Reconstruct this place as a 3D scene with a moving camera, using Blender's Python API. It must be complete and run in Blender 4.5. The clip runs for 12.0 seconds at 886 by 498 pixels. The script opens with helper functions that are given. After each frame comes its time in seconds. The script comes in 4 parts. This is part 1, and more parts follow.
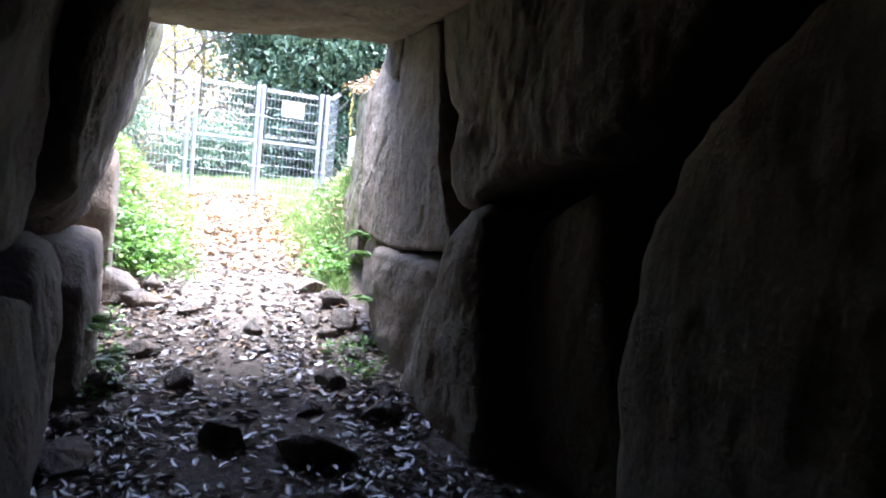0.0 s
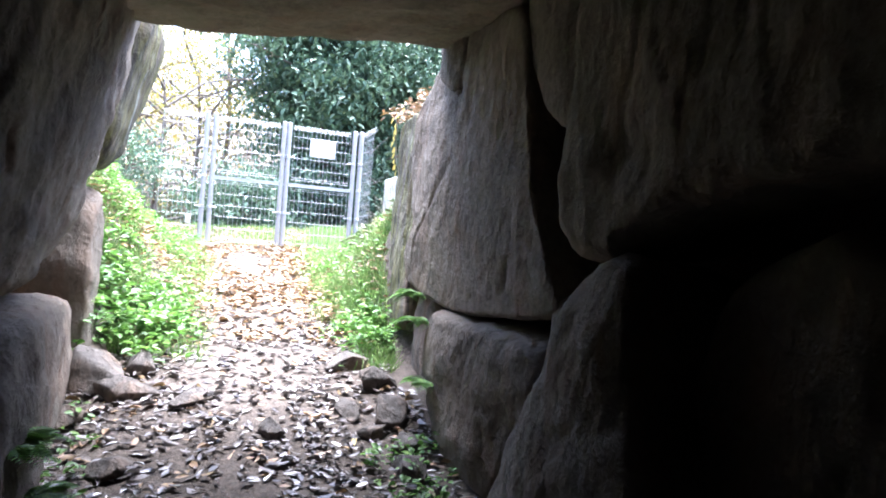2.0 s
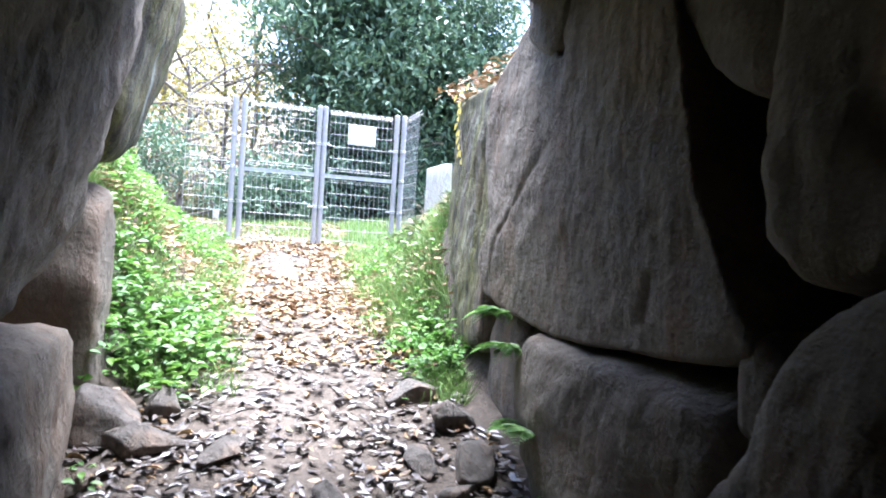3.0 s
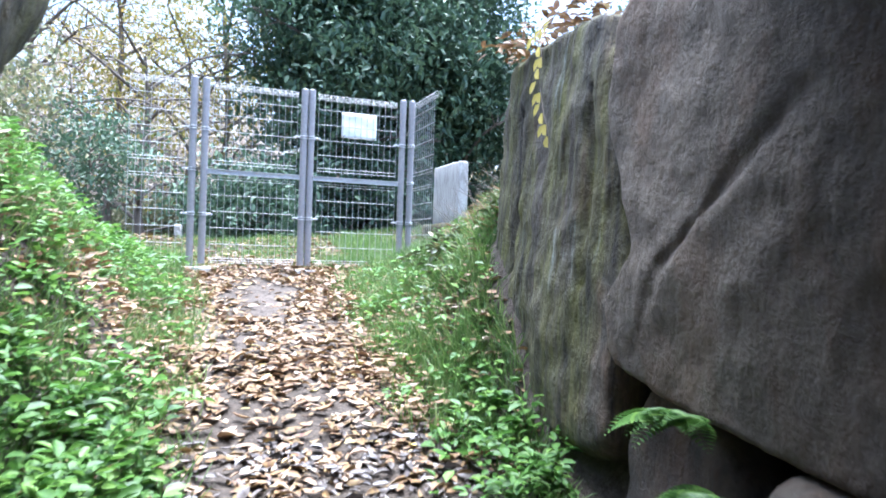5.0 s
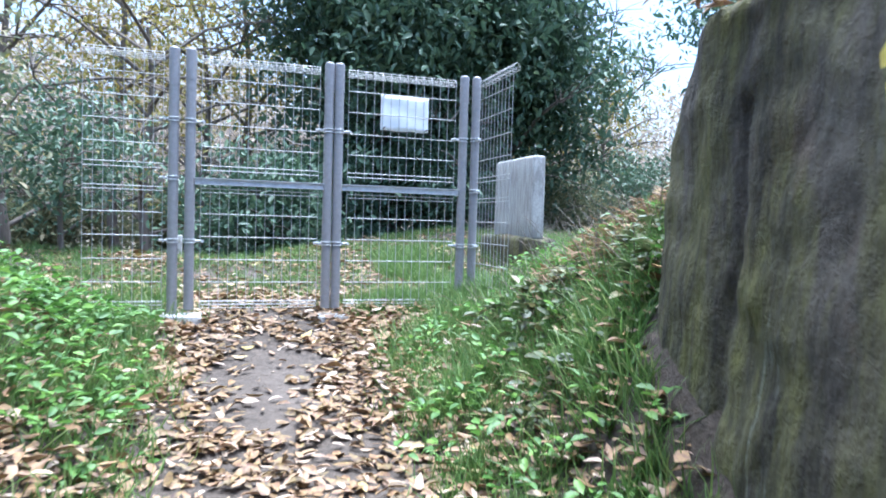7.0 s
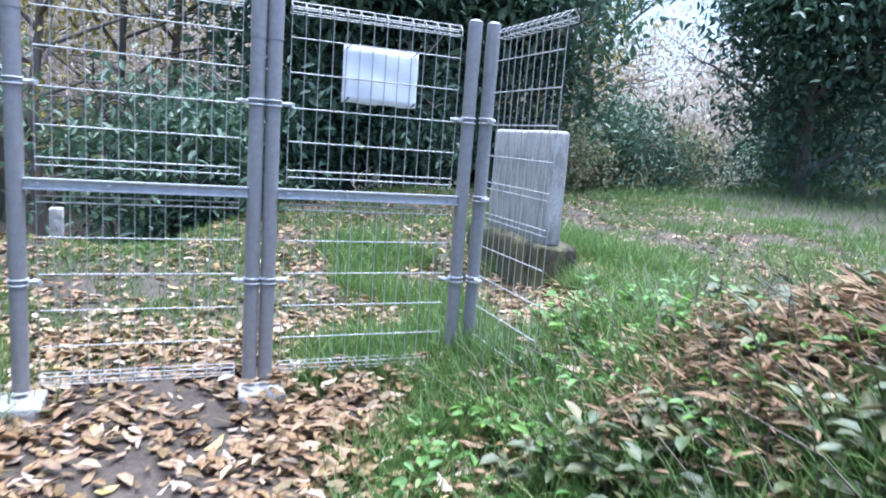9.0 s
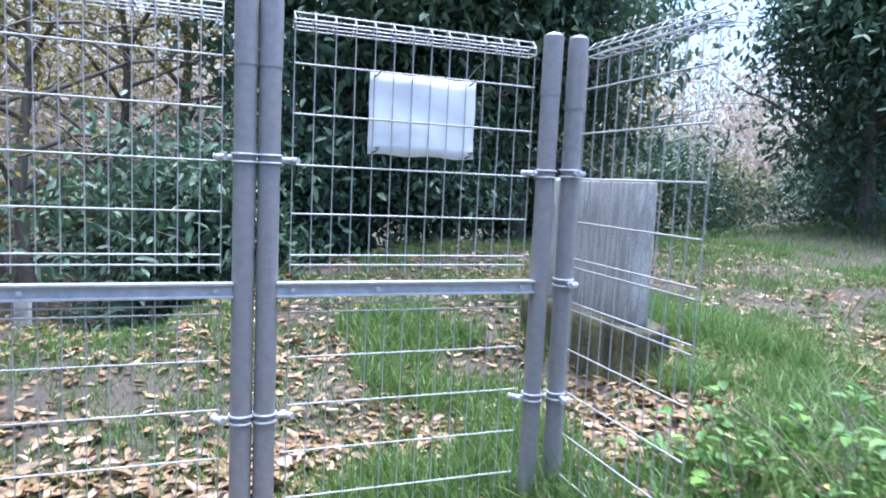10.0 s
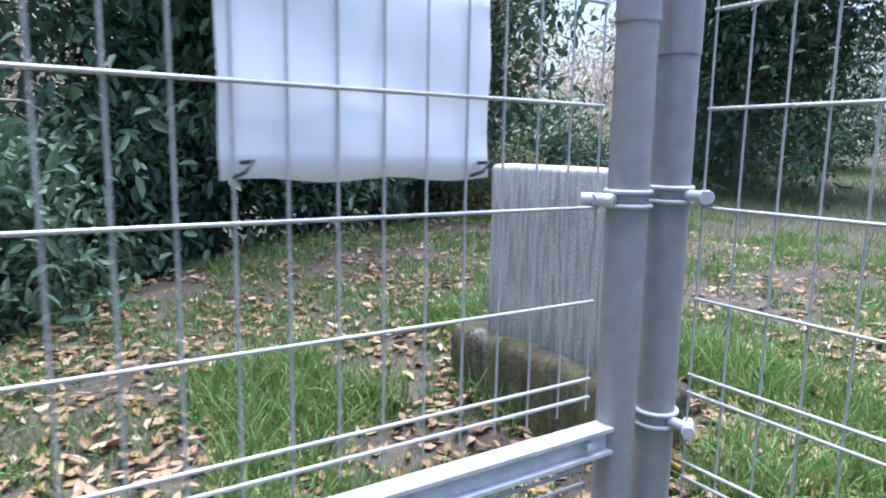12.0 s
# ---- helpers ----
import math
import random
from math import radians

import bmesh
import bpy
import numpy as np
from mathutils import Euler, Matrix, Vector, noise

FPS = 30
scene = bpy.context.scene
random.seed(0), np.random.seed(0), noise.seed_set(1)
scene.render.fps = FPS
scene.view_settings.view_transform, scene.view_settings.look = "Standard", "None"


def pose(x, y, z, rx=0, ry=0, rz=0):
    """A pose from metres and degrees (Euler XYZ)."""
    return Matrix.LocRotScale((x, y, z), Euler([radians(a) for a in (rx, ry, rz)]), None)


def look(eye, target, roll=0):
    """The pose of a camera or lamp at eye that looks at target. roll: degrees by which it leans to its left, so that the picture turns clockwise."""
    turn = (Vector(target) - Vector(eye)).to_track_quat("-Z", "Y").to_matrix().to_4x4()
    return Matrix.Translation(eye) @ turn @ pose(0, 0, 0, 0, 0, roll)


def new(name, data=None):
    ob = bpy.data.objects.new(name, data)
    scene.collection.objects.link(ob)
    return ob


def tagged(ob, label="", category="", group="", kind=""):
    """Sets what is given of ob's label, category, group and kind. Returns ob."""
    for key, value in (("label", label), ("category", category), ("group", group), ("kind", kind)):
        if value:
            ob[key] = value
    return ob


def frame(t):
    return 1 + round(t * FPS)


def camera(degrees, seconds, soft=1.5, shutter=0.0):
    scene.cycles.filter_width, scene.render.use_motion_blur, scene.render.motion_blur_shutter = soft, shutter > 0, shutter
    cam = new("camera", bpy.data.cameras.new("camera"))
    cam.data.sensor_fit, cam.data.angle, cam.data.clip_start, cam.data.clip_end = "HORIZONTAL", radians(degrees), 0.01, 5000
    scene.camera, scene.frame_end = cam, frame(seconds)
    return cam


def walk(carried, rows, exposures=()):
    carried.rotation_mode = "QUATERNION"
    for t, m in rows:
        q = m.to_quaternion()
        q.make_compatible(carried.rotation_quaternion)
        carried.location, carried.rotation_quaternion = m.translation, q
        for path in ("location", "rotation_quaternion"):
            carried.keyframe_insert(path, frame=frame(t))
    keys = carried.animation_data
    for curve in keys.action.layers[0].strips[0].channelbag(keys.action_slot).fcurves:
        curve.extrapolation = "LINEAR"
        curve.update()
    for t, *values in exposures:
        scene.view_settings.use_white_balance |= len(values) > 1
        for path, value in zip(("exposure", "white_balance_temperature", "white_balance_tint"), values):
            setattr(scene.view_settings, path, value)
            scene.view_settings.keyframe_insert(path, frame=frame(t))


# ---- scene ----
cam = camera(67.5, 12.0, 1.8, 0.3)
PATH = [
    (0, (0.202, 0.043, 1.422), (1.011, 1.868, 1.312), 5.3),
    (0.5, (0.37, 0.381, 1.412), (1.071, 2.254, 1.382), 6.0),
    (1, (0.456, 0.706, 1.435), (1.01, 2.627, 1.386), 6.2),
    (1.5, (0.427, 1.102, 1.423), (1.064, 2.997, 1.466), 5.0),
    (2, (0.467, 1.47, 1.427), (1.187, 3.336, 1.451), 4.1),
    (2.5, (0.547, 1.946, 1.493), (1.225, 3.828, 1.476), 3.8),
    (3, (0.455, 2.453, 1.516), (1.107, 4.343, 1.499), 3.5),
    (3.2, (0.456, 2.619, 1.535), (1.124, 4.503, 1.498), 3.5),
    (4.8, (0.555, 4.078, 1.6), (1.253, 5.952, 1.585), 2.4),
    (5, (0.637, 4.285, 1.617), (1.343, 6.156, 1.619), 1.9),
    (5.5, (0.747, 4.682, 1.748), (1.412, 6.568, 1.741), 0.6),
    (6, (0.7, 5.183, 1.815), (1.301, 7.091, 1.812), 1.1),
    (6.5, (0.786, 5.55, 1.887), (1.394, 7.454, 1.824), 1.5),
    (6.7, (0.865, 5.774, 1.946), (1.472, 7.679, 1.883), 1.5),
    (8.3, (1.176, 7.085, 2.4), (1.835, 8.945, 2.085), 4.2),
    (8.5, (1.204, 7.269, 2.44), (1.848, 9.133, 2.107), 4.2),
    (9, (1.287, 7.734, 2.548), (2.034, 9.561, 2.224), 4.4),
    (9.5, (1.49, 8.169, 2.596), (2.167, 10.043, 2.429), 2.3),
    (10, (1.478, 8.696, 2.611), (2.169, 10.562, 2.404), 2.7),
    (10.5, (1.62, 9.132, 2.638), (2.372, 10.971, 2.413), 1.7),
    (11, (1.618, 9.515, 2.719), (2.406, 11.343, 2.52), 1.8),
    (11.5, (1.567, 9.791, 2.764), (2.619, 11.466, 2.465), 2.6),
    (12, (1.781, 9.995, 2.719), (2.852, 11.657, 2.419), 1.0),
]
EXPOSURES = [(0, 3.85, 5450, 19), (1.5, 3.6, 5450, 18), (3.2, 3.05, 5400, 13), (4.8, 2.3, 5200, 12), (5.5, 2.05, 5120, 8), (6.5, 1.8, 5080, 8), (8.5, 1.55, 5050, 11), (10.5, 1.45, 5150, 13), (12, 1.35, 5300, 13)]
walk(cam, [(t, look(eye, target, roll)) for t, eye, target, roll in PATH], EXPOSURES)

# ---------------------------------------------------------------- light
world = bpy.data.worlds.new("overcast_sky")
scene.world = world
world.use_nodes = True
wn = world.node_tree
bg = wn.nodes["Background"]
sky = wn.nodes.new("ShaderNodeTexSky")
sky.sky_type = "NISHITA"
sky.sun_disc = False
sky.sun_elevation, sky.sun_rotation = radians(82), radians(51)
sky.air_density, sky.dust_density, sky.ozone_density = 1.0, 5.0, 1.0
wn.links.new(sky.outputs[0], bg.inputs[0])
bg.inputs[1].default_value = 0.15
sun_data = bpy.data.lights.new("sun", "SUN")
sun_data.energy, sun_data.angle, sun_data.color = 4.2, radians(50), (1.0, 0.97, 0.92)
sun = new("sun", sun_data)
sun.matrix_world = look((2.5, 12, 24), (0, 10, 0))

# ---------------------------------------------------------------- materials


def mat(name, rough=0.9, metal=0.0):
    m = bpy.data.materials.new(name)
    m.use_nodes = True
    b = m.node_tree.nodes["Principled BSDF"]
    b.inputs["Roughness"].default_value = rough
    b.inputs["Metallic"].default_value = metal
    return m, m.node_tree, b


def ramp(nt, fac, stops):
    r = nt.nodes.new("ShaderNodeValToRGB")
    e = r.color_ramp.elements
    while len(e) < len(stops):
        e.new(0.5)
    for k, (p, c) in enumerate(stops):
        e[k].position, e[k].color = p, (*c, 1)
    nt.links.new(fac, r.inputs[0])
    return r.outputs[0]


def tex(nt, scale, detail=6, rough=0.6, squash=(1, 1, 1)):
    co = nt.nodes.new("ShaderNodeTexCoord")
    mp = nt.nodes.new("ShaderNodeMapping")
    mp.inputs["Scale"].default_value = squash
    n = nt.nodes.new("ShaderNodeTexNoise")
    n.inputs["Scale"].default_value, n.inputs["Detail"].default_value, n.inputs["Roughness"].default_value = scale, detail, rough
    nt.links.new(co.outputs["Object"], mp.inputs[0])
    nt.links.new(mp.outputs[0], n.inputs["Vector"])
    return n.outputs["Fac"]


def mix(nt, fac, a, b, mode="MIX"):
    m = nt.nodes.new("ShaderNodeMix")
    m.data_type, m.blend_type = "RGBA", mode
    for sock, v in ((m.inputs["Factor"], fac), (m.inputs["A"], a), (m.inputs["B"], b)):
        if isinstance(v, (int, float)):
            sock.default_value = v
        elif isinstance(v, tuple):
            sock.default_value = (*v, 1)
        else:
            nt.links.new(v, sock)
    return m.outputs["Result"]


def bump(nt, b, pairs):
    last = None
    for h, dist in pairs:
        bp = nt.nodes.new("ShaderNodeBump")
        bp.inputs["Strength"].default_value = 1.0
        bp.inputs["Distance"].default_value = dist
        nt.links.new(h, bp.inputs["Height"])
        if last:
            nt.links.new(last, bp.inputs["Normal"])
        last = bp.outputs[0]
    nt.links.new(last, b.inputs["Normal"])


def rock_mat(name, dark, mid, light, moss=0.0, stain=(0.16, 0.1, 0.06)):
    m, nt, b = mat(name, 0.92)
    big = tex(nt, 1.6, 5)
    fine = tex(nt, 22, 8, 0.7)
    streak = tex(nt, 3.5, 7, 0.65, (1, 1, 0.4))
    pits = tex(nt, 7, 5, 0.6, (1, 1, 0.6))
    col = ramp(nt, big, [(0.3, dark), (0.5, mid), (0.72, light)])
    col = mix(nt, 0.45, col, ramp(nt, fine, [(0.3, dark), (0.7, light)]))
    col = mix(nt, ramp(nt, streak, [(0.5, (0, 0, 0)), (0.72, (0.75, 0.75, 0.75))]), col, stain)
    if moss:
        col = mix(nt, ramp(nt, tex(nt, 4.5, 8, 0.7, (1, 1, 0.22)), [(0.62 - 0.22 * moss, (0, 0, 0)), (0.72 - 0.1 * moss, (0.85, 0.85, 0.85))]), col, (0.13, 0.13, 0.03))
        col = mix(nt, ramp(nt, tex(nt, 3.4, 7, 0.7, (1.4, 1.4, 0.22)), [(0.6, (0, 0, 0)), (0.68, (0.7, 0.7, 0.7))]), col, (0.33, 0.37, 0.33))
    if moss:
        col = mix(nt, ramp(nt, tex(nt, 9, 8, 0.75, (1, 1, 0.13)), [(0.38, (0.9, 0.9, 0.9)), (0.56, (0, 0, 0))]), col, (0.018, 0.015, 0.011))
    nt.links.new(col, b.inputs["Base Color"])
    bump(nt, b, [(big, 0.03), (pits, 0.045), (fine, 0.022), (streak, 0.03)])
    return m


M_ROCK = rock_mat("rock_tan", (0.06, 0.05, 0.038), (0.145, 0.122, 0.094), (0.25, 0.212, 0.168))
M_ROCK2 = rock_mat("rock_brown", (0.06, 0.049, 0.037), (0.115, 0.096, 0.072), (0.19, 0.158, 0.12))
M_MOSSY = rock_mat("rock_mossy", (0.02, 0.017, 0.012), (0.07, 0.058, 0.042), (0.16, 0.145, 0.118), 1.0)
M_STONE = rock_mat("loose_stone", (0.035, 0.03, 0.025), (0.075, 0.064, 0.054), (0.14, 0.122, 0.104))


def ground_mat():
    m, nt, b = mat("leafy_soil", 0.95)
    big, fine = tex(nt, 0.9, 6), tex(nt, 30, 8, 0.7)
    col = ramp(nt, fine, [(0.3, (0.03, 0.023, 0.017)), (0.55, (0.065, 0.05, 0.037)), (0.75, (0.12, 0.093, 0.07))])
    col = mix(nt, ramp(nt, big, [(0.45, (0, 0, 0)), (0.65, (0.5, 0.5, 0.5))]), col, (0.13, 0.105, 0.085))
    nt.links.new(col, b.inputs["Base Color"])
    bump(nt, b, [(tex(nt, 5, 6), 0.05), (fine, 0.015)])
    return m


M_GROUND = ground_mat()


def leaf_mat(name, stops, rough=0.55, translucent=0.25):
    """Leaves whose colour varies from leaf to leaf."""
    m, nt, b = mat(name, rough)
    g = nt.nodes.new("ShaderNodeNewGeometry")
    col = ramp(nt, g.outputs["Random Per Island"], stops)
    col = mix(nt, 0.35, col, ramp(nt, tex(nt, 40, 3), [(0.3, tuple(c * 0.6 for c in stops[0][1])), (0.7, stops[-1][1])]))
    nt.links.new(col, b.inputs["Base Color"])
    if translucent:
        t = nt.nodes.new("ShaderNodeBsdfTranslucent")
        nt.links.new(col, t.inputs["Color"])
        ms = nt.nodes.new("ShaderNodeMixShader")
        ms.inputs[0].default_value = translucent
        nt.links.new(b.outputs[0], ms.inputs[1])
        nt.links.new(t.outputs[0], ms.inputs[2])
        nt.links.new(ms.outputs[0], nt.nodes["Material Output"].inputs["Surface"])
    return m


M_EVERGREEN = leaf_mat("evergreen_leaf", [(0, (0.04, 0.085, 0.055)), (0.5, (0.085, 0.16, 0.1)), (1, (0.15, 0.22, 0.12))], 0.45, 0.25)
M_AUTUMN = leaf_mat("yellowing_leaf", [(0, (0.09, 0.13, 0.03)), (0.5, (0.24, 0.23, 0.06)), (1, (0.42, 0.3, 0.08))], 0.6, 0.4)
M_GREYLEAF = leaf_mat("dusty_green_leaf", [(0, (0.08, 0.12, 0.065)), (0.6, (0.18, 0.22, 0.11)), (1, (0.36, 0.3, 0.17))], 0.6, 0.4)
M_WEED = leaf_mat("weed_leaf", [(0, (0.035, 0.1, 0.02)), (0.6, (0.09, 0.21, 0.035)), (1, (0.2, 0.34, 0.06))], 0.5, 0.35)
M_GRASS = leaf_mat("grass_blade", [(0, (0.045, 0.12, 0.025)), (0.6, (0.11, 0.23, 0.045)), (1, (0.27, 0.33, 0.11))], 0.55, 0.35)
M_LITTER = leaf_mat("dead_leaf", [(0, (0.05, 0.026, 0.02)), (0.3, (0.13, 0.058, 0.04)), (0.6, (0.2, 0.1, 0.07)), (0.84, (0.29, 0.18, 0.14)), (0.97, (0.5, 0.4, 0.36)), (1, (0.5, 0.38, 0.1))], 0.6, 0.1)
# Glossy leaves inside the passage; its shade is put into the darker grey.
M_DAMP_SHADED = leaf_mat("shaded_damp_leaf", [(0, (0.028, 0.021, 0.018)), (0.45, (0.07, 0.056, 0.049)), (0.8, (0.15, 0.13, 0.118)), (1, (0.3, 0.27, 0.25))], 0.3, 0.05)
M_DRYFERN = leaf_mat("dry_bracken", [(0, (0.13, 0.07, 0.04)), (0.6, (0.25, 0.15, 0.085)), (1, (0.34, 0.25, 0.13))], 0.8, 0.2)
M_BRAMBLE = leaf_mat("bramble_leaf", [(0, (0.02, 0.045, 0.016)), (0.7, (0.05, 0.09, 0.03)), (1, (0.2, 0.17, 0.07))], 0.5, 0.2)
M_VINELEAF = leaf_mat("yellow_vine_leaf", [(0, (0.6, 0.47, 0.07)), (1, (0.72, 0.62, 0.16))], 0.5, 0.35)


def bark_mat():
    m, nt, b = mat("bark", 0.95)
    st = tex(nt, 14, 6, 0.65, (1, 1, 0.15))
    nt.links.new(ramp(nt, st, [(0.3, (0.08, 0.067, 0.055)), (0.7, (0.24, 0.205, 0.175))]), b.inputs["Base Color"])
    bump(nt, b, [(st, 0.02)])
    return m


M_BARK = bark_mat()


def metal_mat(name, a, c, rough):
    m, nt, b = mat(name, rough, 0.1)
    n = tex(nt, 35, 6)
    nt.links.new(ramp(nt, n, [(0.3, a), (0.7, c)]), b.inputs["Base Color"])
    bump(nt, b, [(n, 0.0012)])
    return m


M_POST = metal_mat("grey_coated_steel", (0.245, 0.237, 0.245), (0.315, 0.306, 0.314), 0.42)
M_WIRE = metal_mat("galvanised_wire", (0.34, 0.34, 0.34), (0.46, 0.46, 0.45), 0.4)
M_RAIL = metal_mat("galvanised_channel", (0.42, 0.43, 0.45), (0.58, 0.59, 0.61), 0.35)


def paper_mat():
    m, nt, b = mat("weathered_white_sheet", 0.5)
    n = tex(nt, 6, 4)
    nt.links.new(ramp(nt, n, [(0.35, (0.82, 0.85, 0.88)), (0.65, (0.9, 0.91, 0.92))]), b.inputs["Base Color"])
    bump(nt, b, [(n, 0.004)])
    return m


M_PAPER = paper_mat()


def granite_mat():
    m, nt, b = mat("chiselled_granite", 0.85)
    f = tex(nt, 90, 4)
    gr = tex(nt, 14, 5, 0.65, (1, 3.0, 0.3))
    col = ramp(nt, f, [(0.3, (0.3, 0.3, 0.29)), (0.7, (0.5, 0.5, 0.48))])
    col = mix(nt, ramp(nt, gr, [(0.42, (0.65, 0.65, 0.65)), (0.55, (0, 0, 0))]), col, (0.2, 0.19, 0.18))
    nt.links.new(col, b.inputs["Base Color"])
    bump(nt, b, [(gr, 0.007), (f, 0.003)])
    return m


M_GRANITE = granite_mat()
M_CONC = rock_mat("concrete", (0.36, 0.35, 0.33), (0.5, 0.49, 0.46), (0.6, 0.59, 0.56), 0, (0.3, 0.28, 0.25))

# ---------------------------------------------------------------- mesh helpers


def mesh_ob(name, verts, faces, material, parent=None, smooth=True):
    me = bpy.data.meshes.new(name)
    me.from_pydata(verts, [], faces)
    me.materials.append(material)
    if smooth:
        me.polygons.foreach_set("use_smooth", [True] * len(me.polygons))
    me.update()
    ob = new(name, me)
    if parent:
        ob.parent = parent
    return ob


def part(name, bm, material, parent, label=""):
    me = bpy.data.meshes.new(name)
    bm.to_mesh(me)
    bm.free()
    me.materials.append(material)
    ob = new(name, me)
    if parent:
        ob.parent = parent
    return tagged(ob, label)


def fbm(p, octaves=4):
    return noise.fractal(p, 1.0, 2.0, octaves)


def tube_bm(points, radius, sides=8, bm=None, taper=None):
    bm = bm or bmesh.new()
    pts = [Vector(p) for p in points]
    rings = []
    for k, p in enumerate(pts):
        d = (pts[min(k + 1, len(pts) - 1)] - pts[max(k - 1, 0)]).normalized()
        a = d.orthogonal().normalized() if abs(d.z) > 0.99 else d.cross(Vector((0, 0, 1))).normalized()
        c = d.cross(a)
        r = radius if taper is None else radius + (taper - radius) * k / max(1, len(pts) - 1)
        rings.append([bm.verts.new(p + r * (a * math.cos(2 * math.pi * i / sides) + c * math.sin(2 * math.pi * i / sides))) for i in range(sides)])
    for r0, r1 in zip(rings, rings[1:]):
        for i in range(sides):
            f = bm.faces.new((r0[i], r0[(i + 1) % sides], r1[(i + 1) % sides], r1[i]))
            f.smooth = True
    for cap in (rings[0][::-1], rings[-1]):
        for e in bm.faces.new(cap).edges:
            e.smooth = False
    return bm


def smooth_outline(pts, count):
    """A closed outline with its corners cut twice and resampled evenly."""
    p = [Vector(q) for q in pts]
    for _ in range(2):
        q = []
        for a, b in zip(p, p[1:] + p[:1]):
            q += [a * 0.88 + b * 0.12, a * 0.12 + b * 0.88]
        p = q
    cum, loop = [0.0], p + p[:1]
    for a, b in zip(loop, loop[1:]):
        cum.append(cum[-1] + (b - a).length)
    out, k = [], 0
    for i in range(count):
        s = cum[-1] * i / count
        while cum[k + 1] < s:
            k += 1
        out.append(loop[k].lerp(loop[k + 1], (s - cum[k]) / max(1e-9, cum[k + 1] - cum[k])))
    return out


def rock_slab(name, outline, place, depth, material, seed, bulge=0.06, rough=0.05, edge=0.1, count=170, rings=44, cracks=()):
    """A slab of stone: an outline in its wall's plane, a hewn bulging face with worn edges, and a body behind it."""
    o = smooth_outline(outline, count)
    c = sum(o, Vector((0, 0))) / len(o)
    size = max((q - c).length for q in o)
    off = Vector((seed * 7.31, seed * 3.17, seed * 5.93))
    levels = []
    for k in range(1, rings + 1):
        r = (k / rings) ** 0.85
        lip = max(0.0, 1 - (1 - r) * size / edge)
        levels.append((r, edge * (1 - math.sqrt(max(0.0, 1 - lip * lip))) - bulge * (1 - r * r)))
    for k in range(1, 7):
        levels.append((1.0 - 0.05 * (k / 6) ** 2, edge + (depth - edge) * k / 6))
    verts, faces = [place(c.x, c.y, -bulge)], []
    for r, d in levels:
        for q in o:
            w = c + (q - c) * r
            sunk = 0.0
            for (ax, ay), (bx, by), deep in cracks:
                a, b = Vector((ax, ay)), Vector((bx, by))
                t = min(1.0, max(0.0, (w - a).dot(b - a) / (b - a).length_squared))
                wob = 0.03 * noise.noise(Vector((w.x * 4, w.y * 4, seed)))
                gap = (w - a.lerp(b, t)).length + wob
                sunk += deep * math.exp(-(gap / 0.022) ** 2)
            verts.append(place(w.x, w.y, d + sunk))
    moved = []
    for v in verts:
        p = Vector(v)
        n1 = noise.noise_vector(p * 0.9 + off) * rough * 1.1
        n2 = noise.noise_vector(p * 2.7 + off) * rough * 0.55
        cut = abs(noise.noise(Vector((p.x * 2.2, p.y * 2.2, p.z * 1.1)) + off)) * rough * 0.9
        n3 = noise.noise_vector(p * 7 + off) * rough * 0.36
        n4 = noise.noise_vector(Vector((p.x * 20, p.y * 20, p.z * 9)) + off) * rough * 0.22
        moved.append(p + n1 + n2 + n3 + n4 + Vector((cut, cut, 0)) * 0.5)
    n = len(o)
    for i in range(n):
        faces.append((0, 1 + i, 1 + (i + 1) % n))
    for k in range(len(levels) - 1):
        a, b = 1 + k * n, 1 + (k + 1) * n
        for i in range(n):
            j = (i + 1) % n
            faces.append((a + i, b + i, b + j, a + j))
    last = 1 + (len(levels) - 1) * n
    verts_end = len(moved)
    moved.append(sum((moved[last + i] for i in range(n)), Vector()) / n)
    for i in range(n):
        faces.append((verts_end, last + (i + 1) % n, last + i))
    ob = mesh_ob(name, moved, faces, material)
    bm = bmesh.new()
    bm.from_mesh(ob.data)
    bmesh.ops.recalc_face_normals(bm, faces=bm.faces)
    bm.to_mesh(ob.data)
    bm.free()
    ob.data.polygons.foreach_set("use_smooth", [True] * len(ob.data.polygons))
    return ob


# ---------------------------------------------------------------- ground
def curve(points):
    xs, ys = [p[0] for p in points], [p[1] for p in points]
    return lambda v: float(np.interp(v, xs, ys))


def step(a, b, v):
    t = min(1.0, max(0.0, (v - a) / (b - a)))
    return t * t * (3 - 2 * t)


path_z = curve([(-3, -0.06), (0, -0.06), (2, 0.0), (3, 0.05), (4, 0.12), (5, 0.25), (5.5, 0.36), (6, 0.48), (7, 0.72), (8, 0.92), (9, 1.09), (10.5, 1.33), (11.5, 1.45), (13, 1.66), (15, 1.78), (60, 2.0)])
right_foot = curve([(0, 2.0), (6.2, 2.05), (7.2, 1.95), (8.2, 1.75), (9, 1.85), (9.6, 2.0), (10.7, 2.25), (12, 2.6)])
right_rise = curve([(0, 0.1), (5.4, 0.1), (6, 1.6), (7, 1.75), (8, 1.45), (8.6, 1.1), (9.2, 0.85), (9.8, 0.55), (10.7, 0.36), (12, 0.2), (14, 0.1), (30, 0.3)])
right_wide = curve([(0, 0.5), (6, 0.7), (7.5, 1.0), (8.2, 1.35), (9, 1.4), (10, 1.2), (12, 1.6)])
left_foot = curve([(0, -0.1), (5.5, -0.1), (6.5, 0.2), (8, 0.62), (9.5, 0.62), (10.5, 0.5), (12, 0.3)])
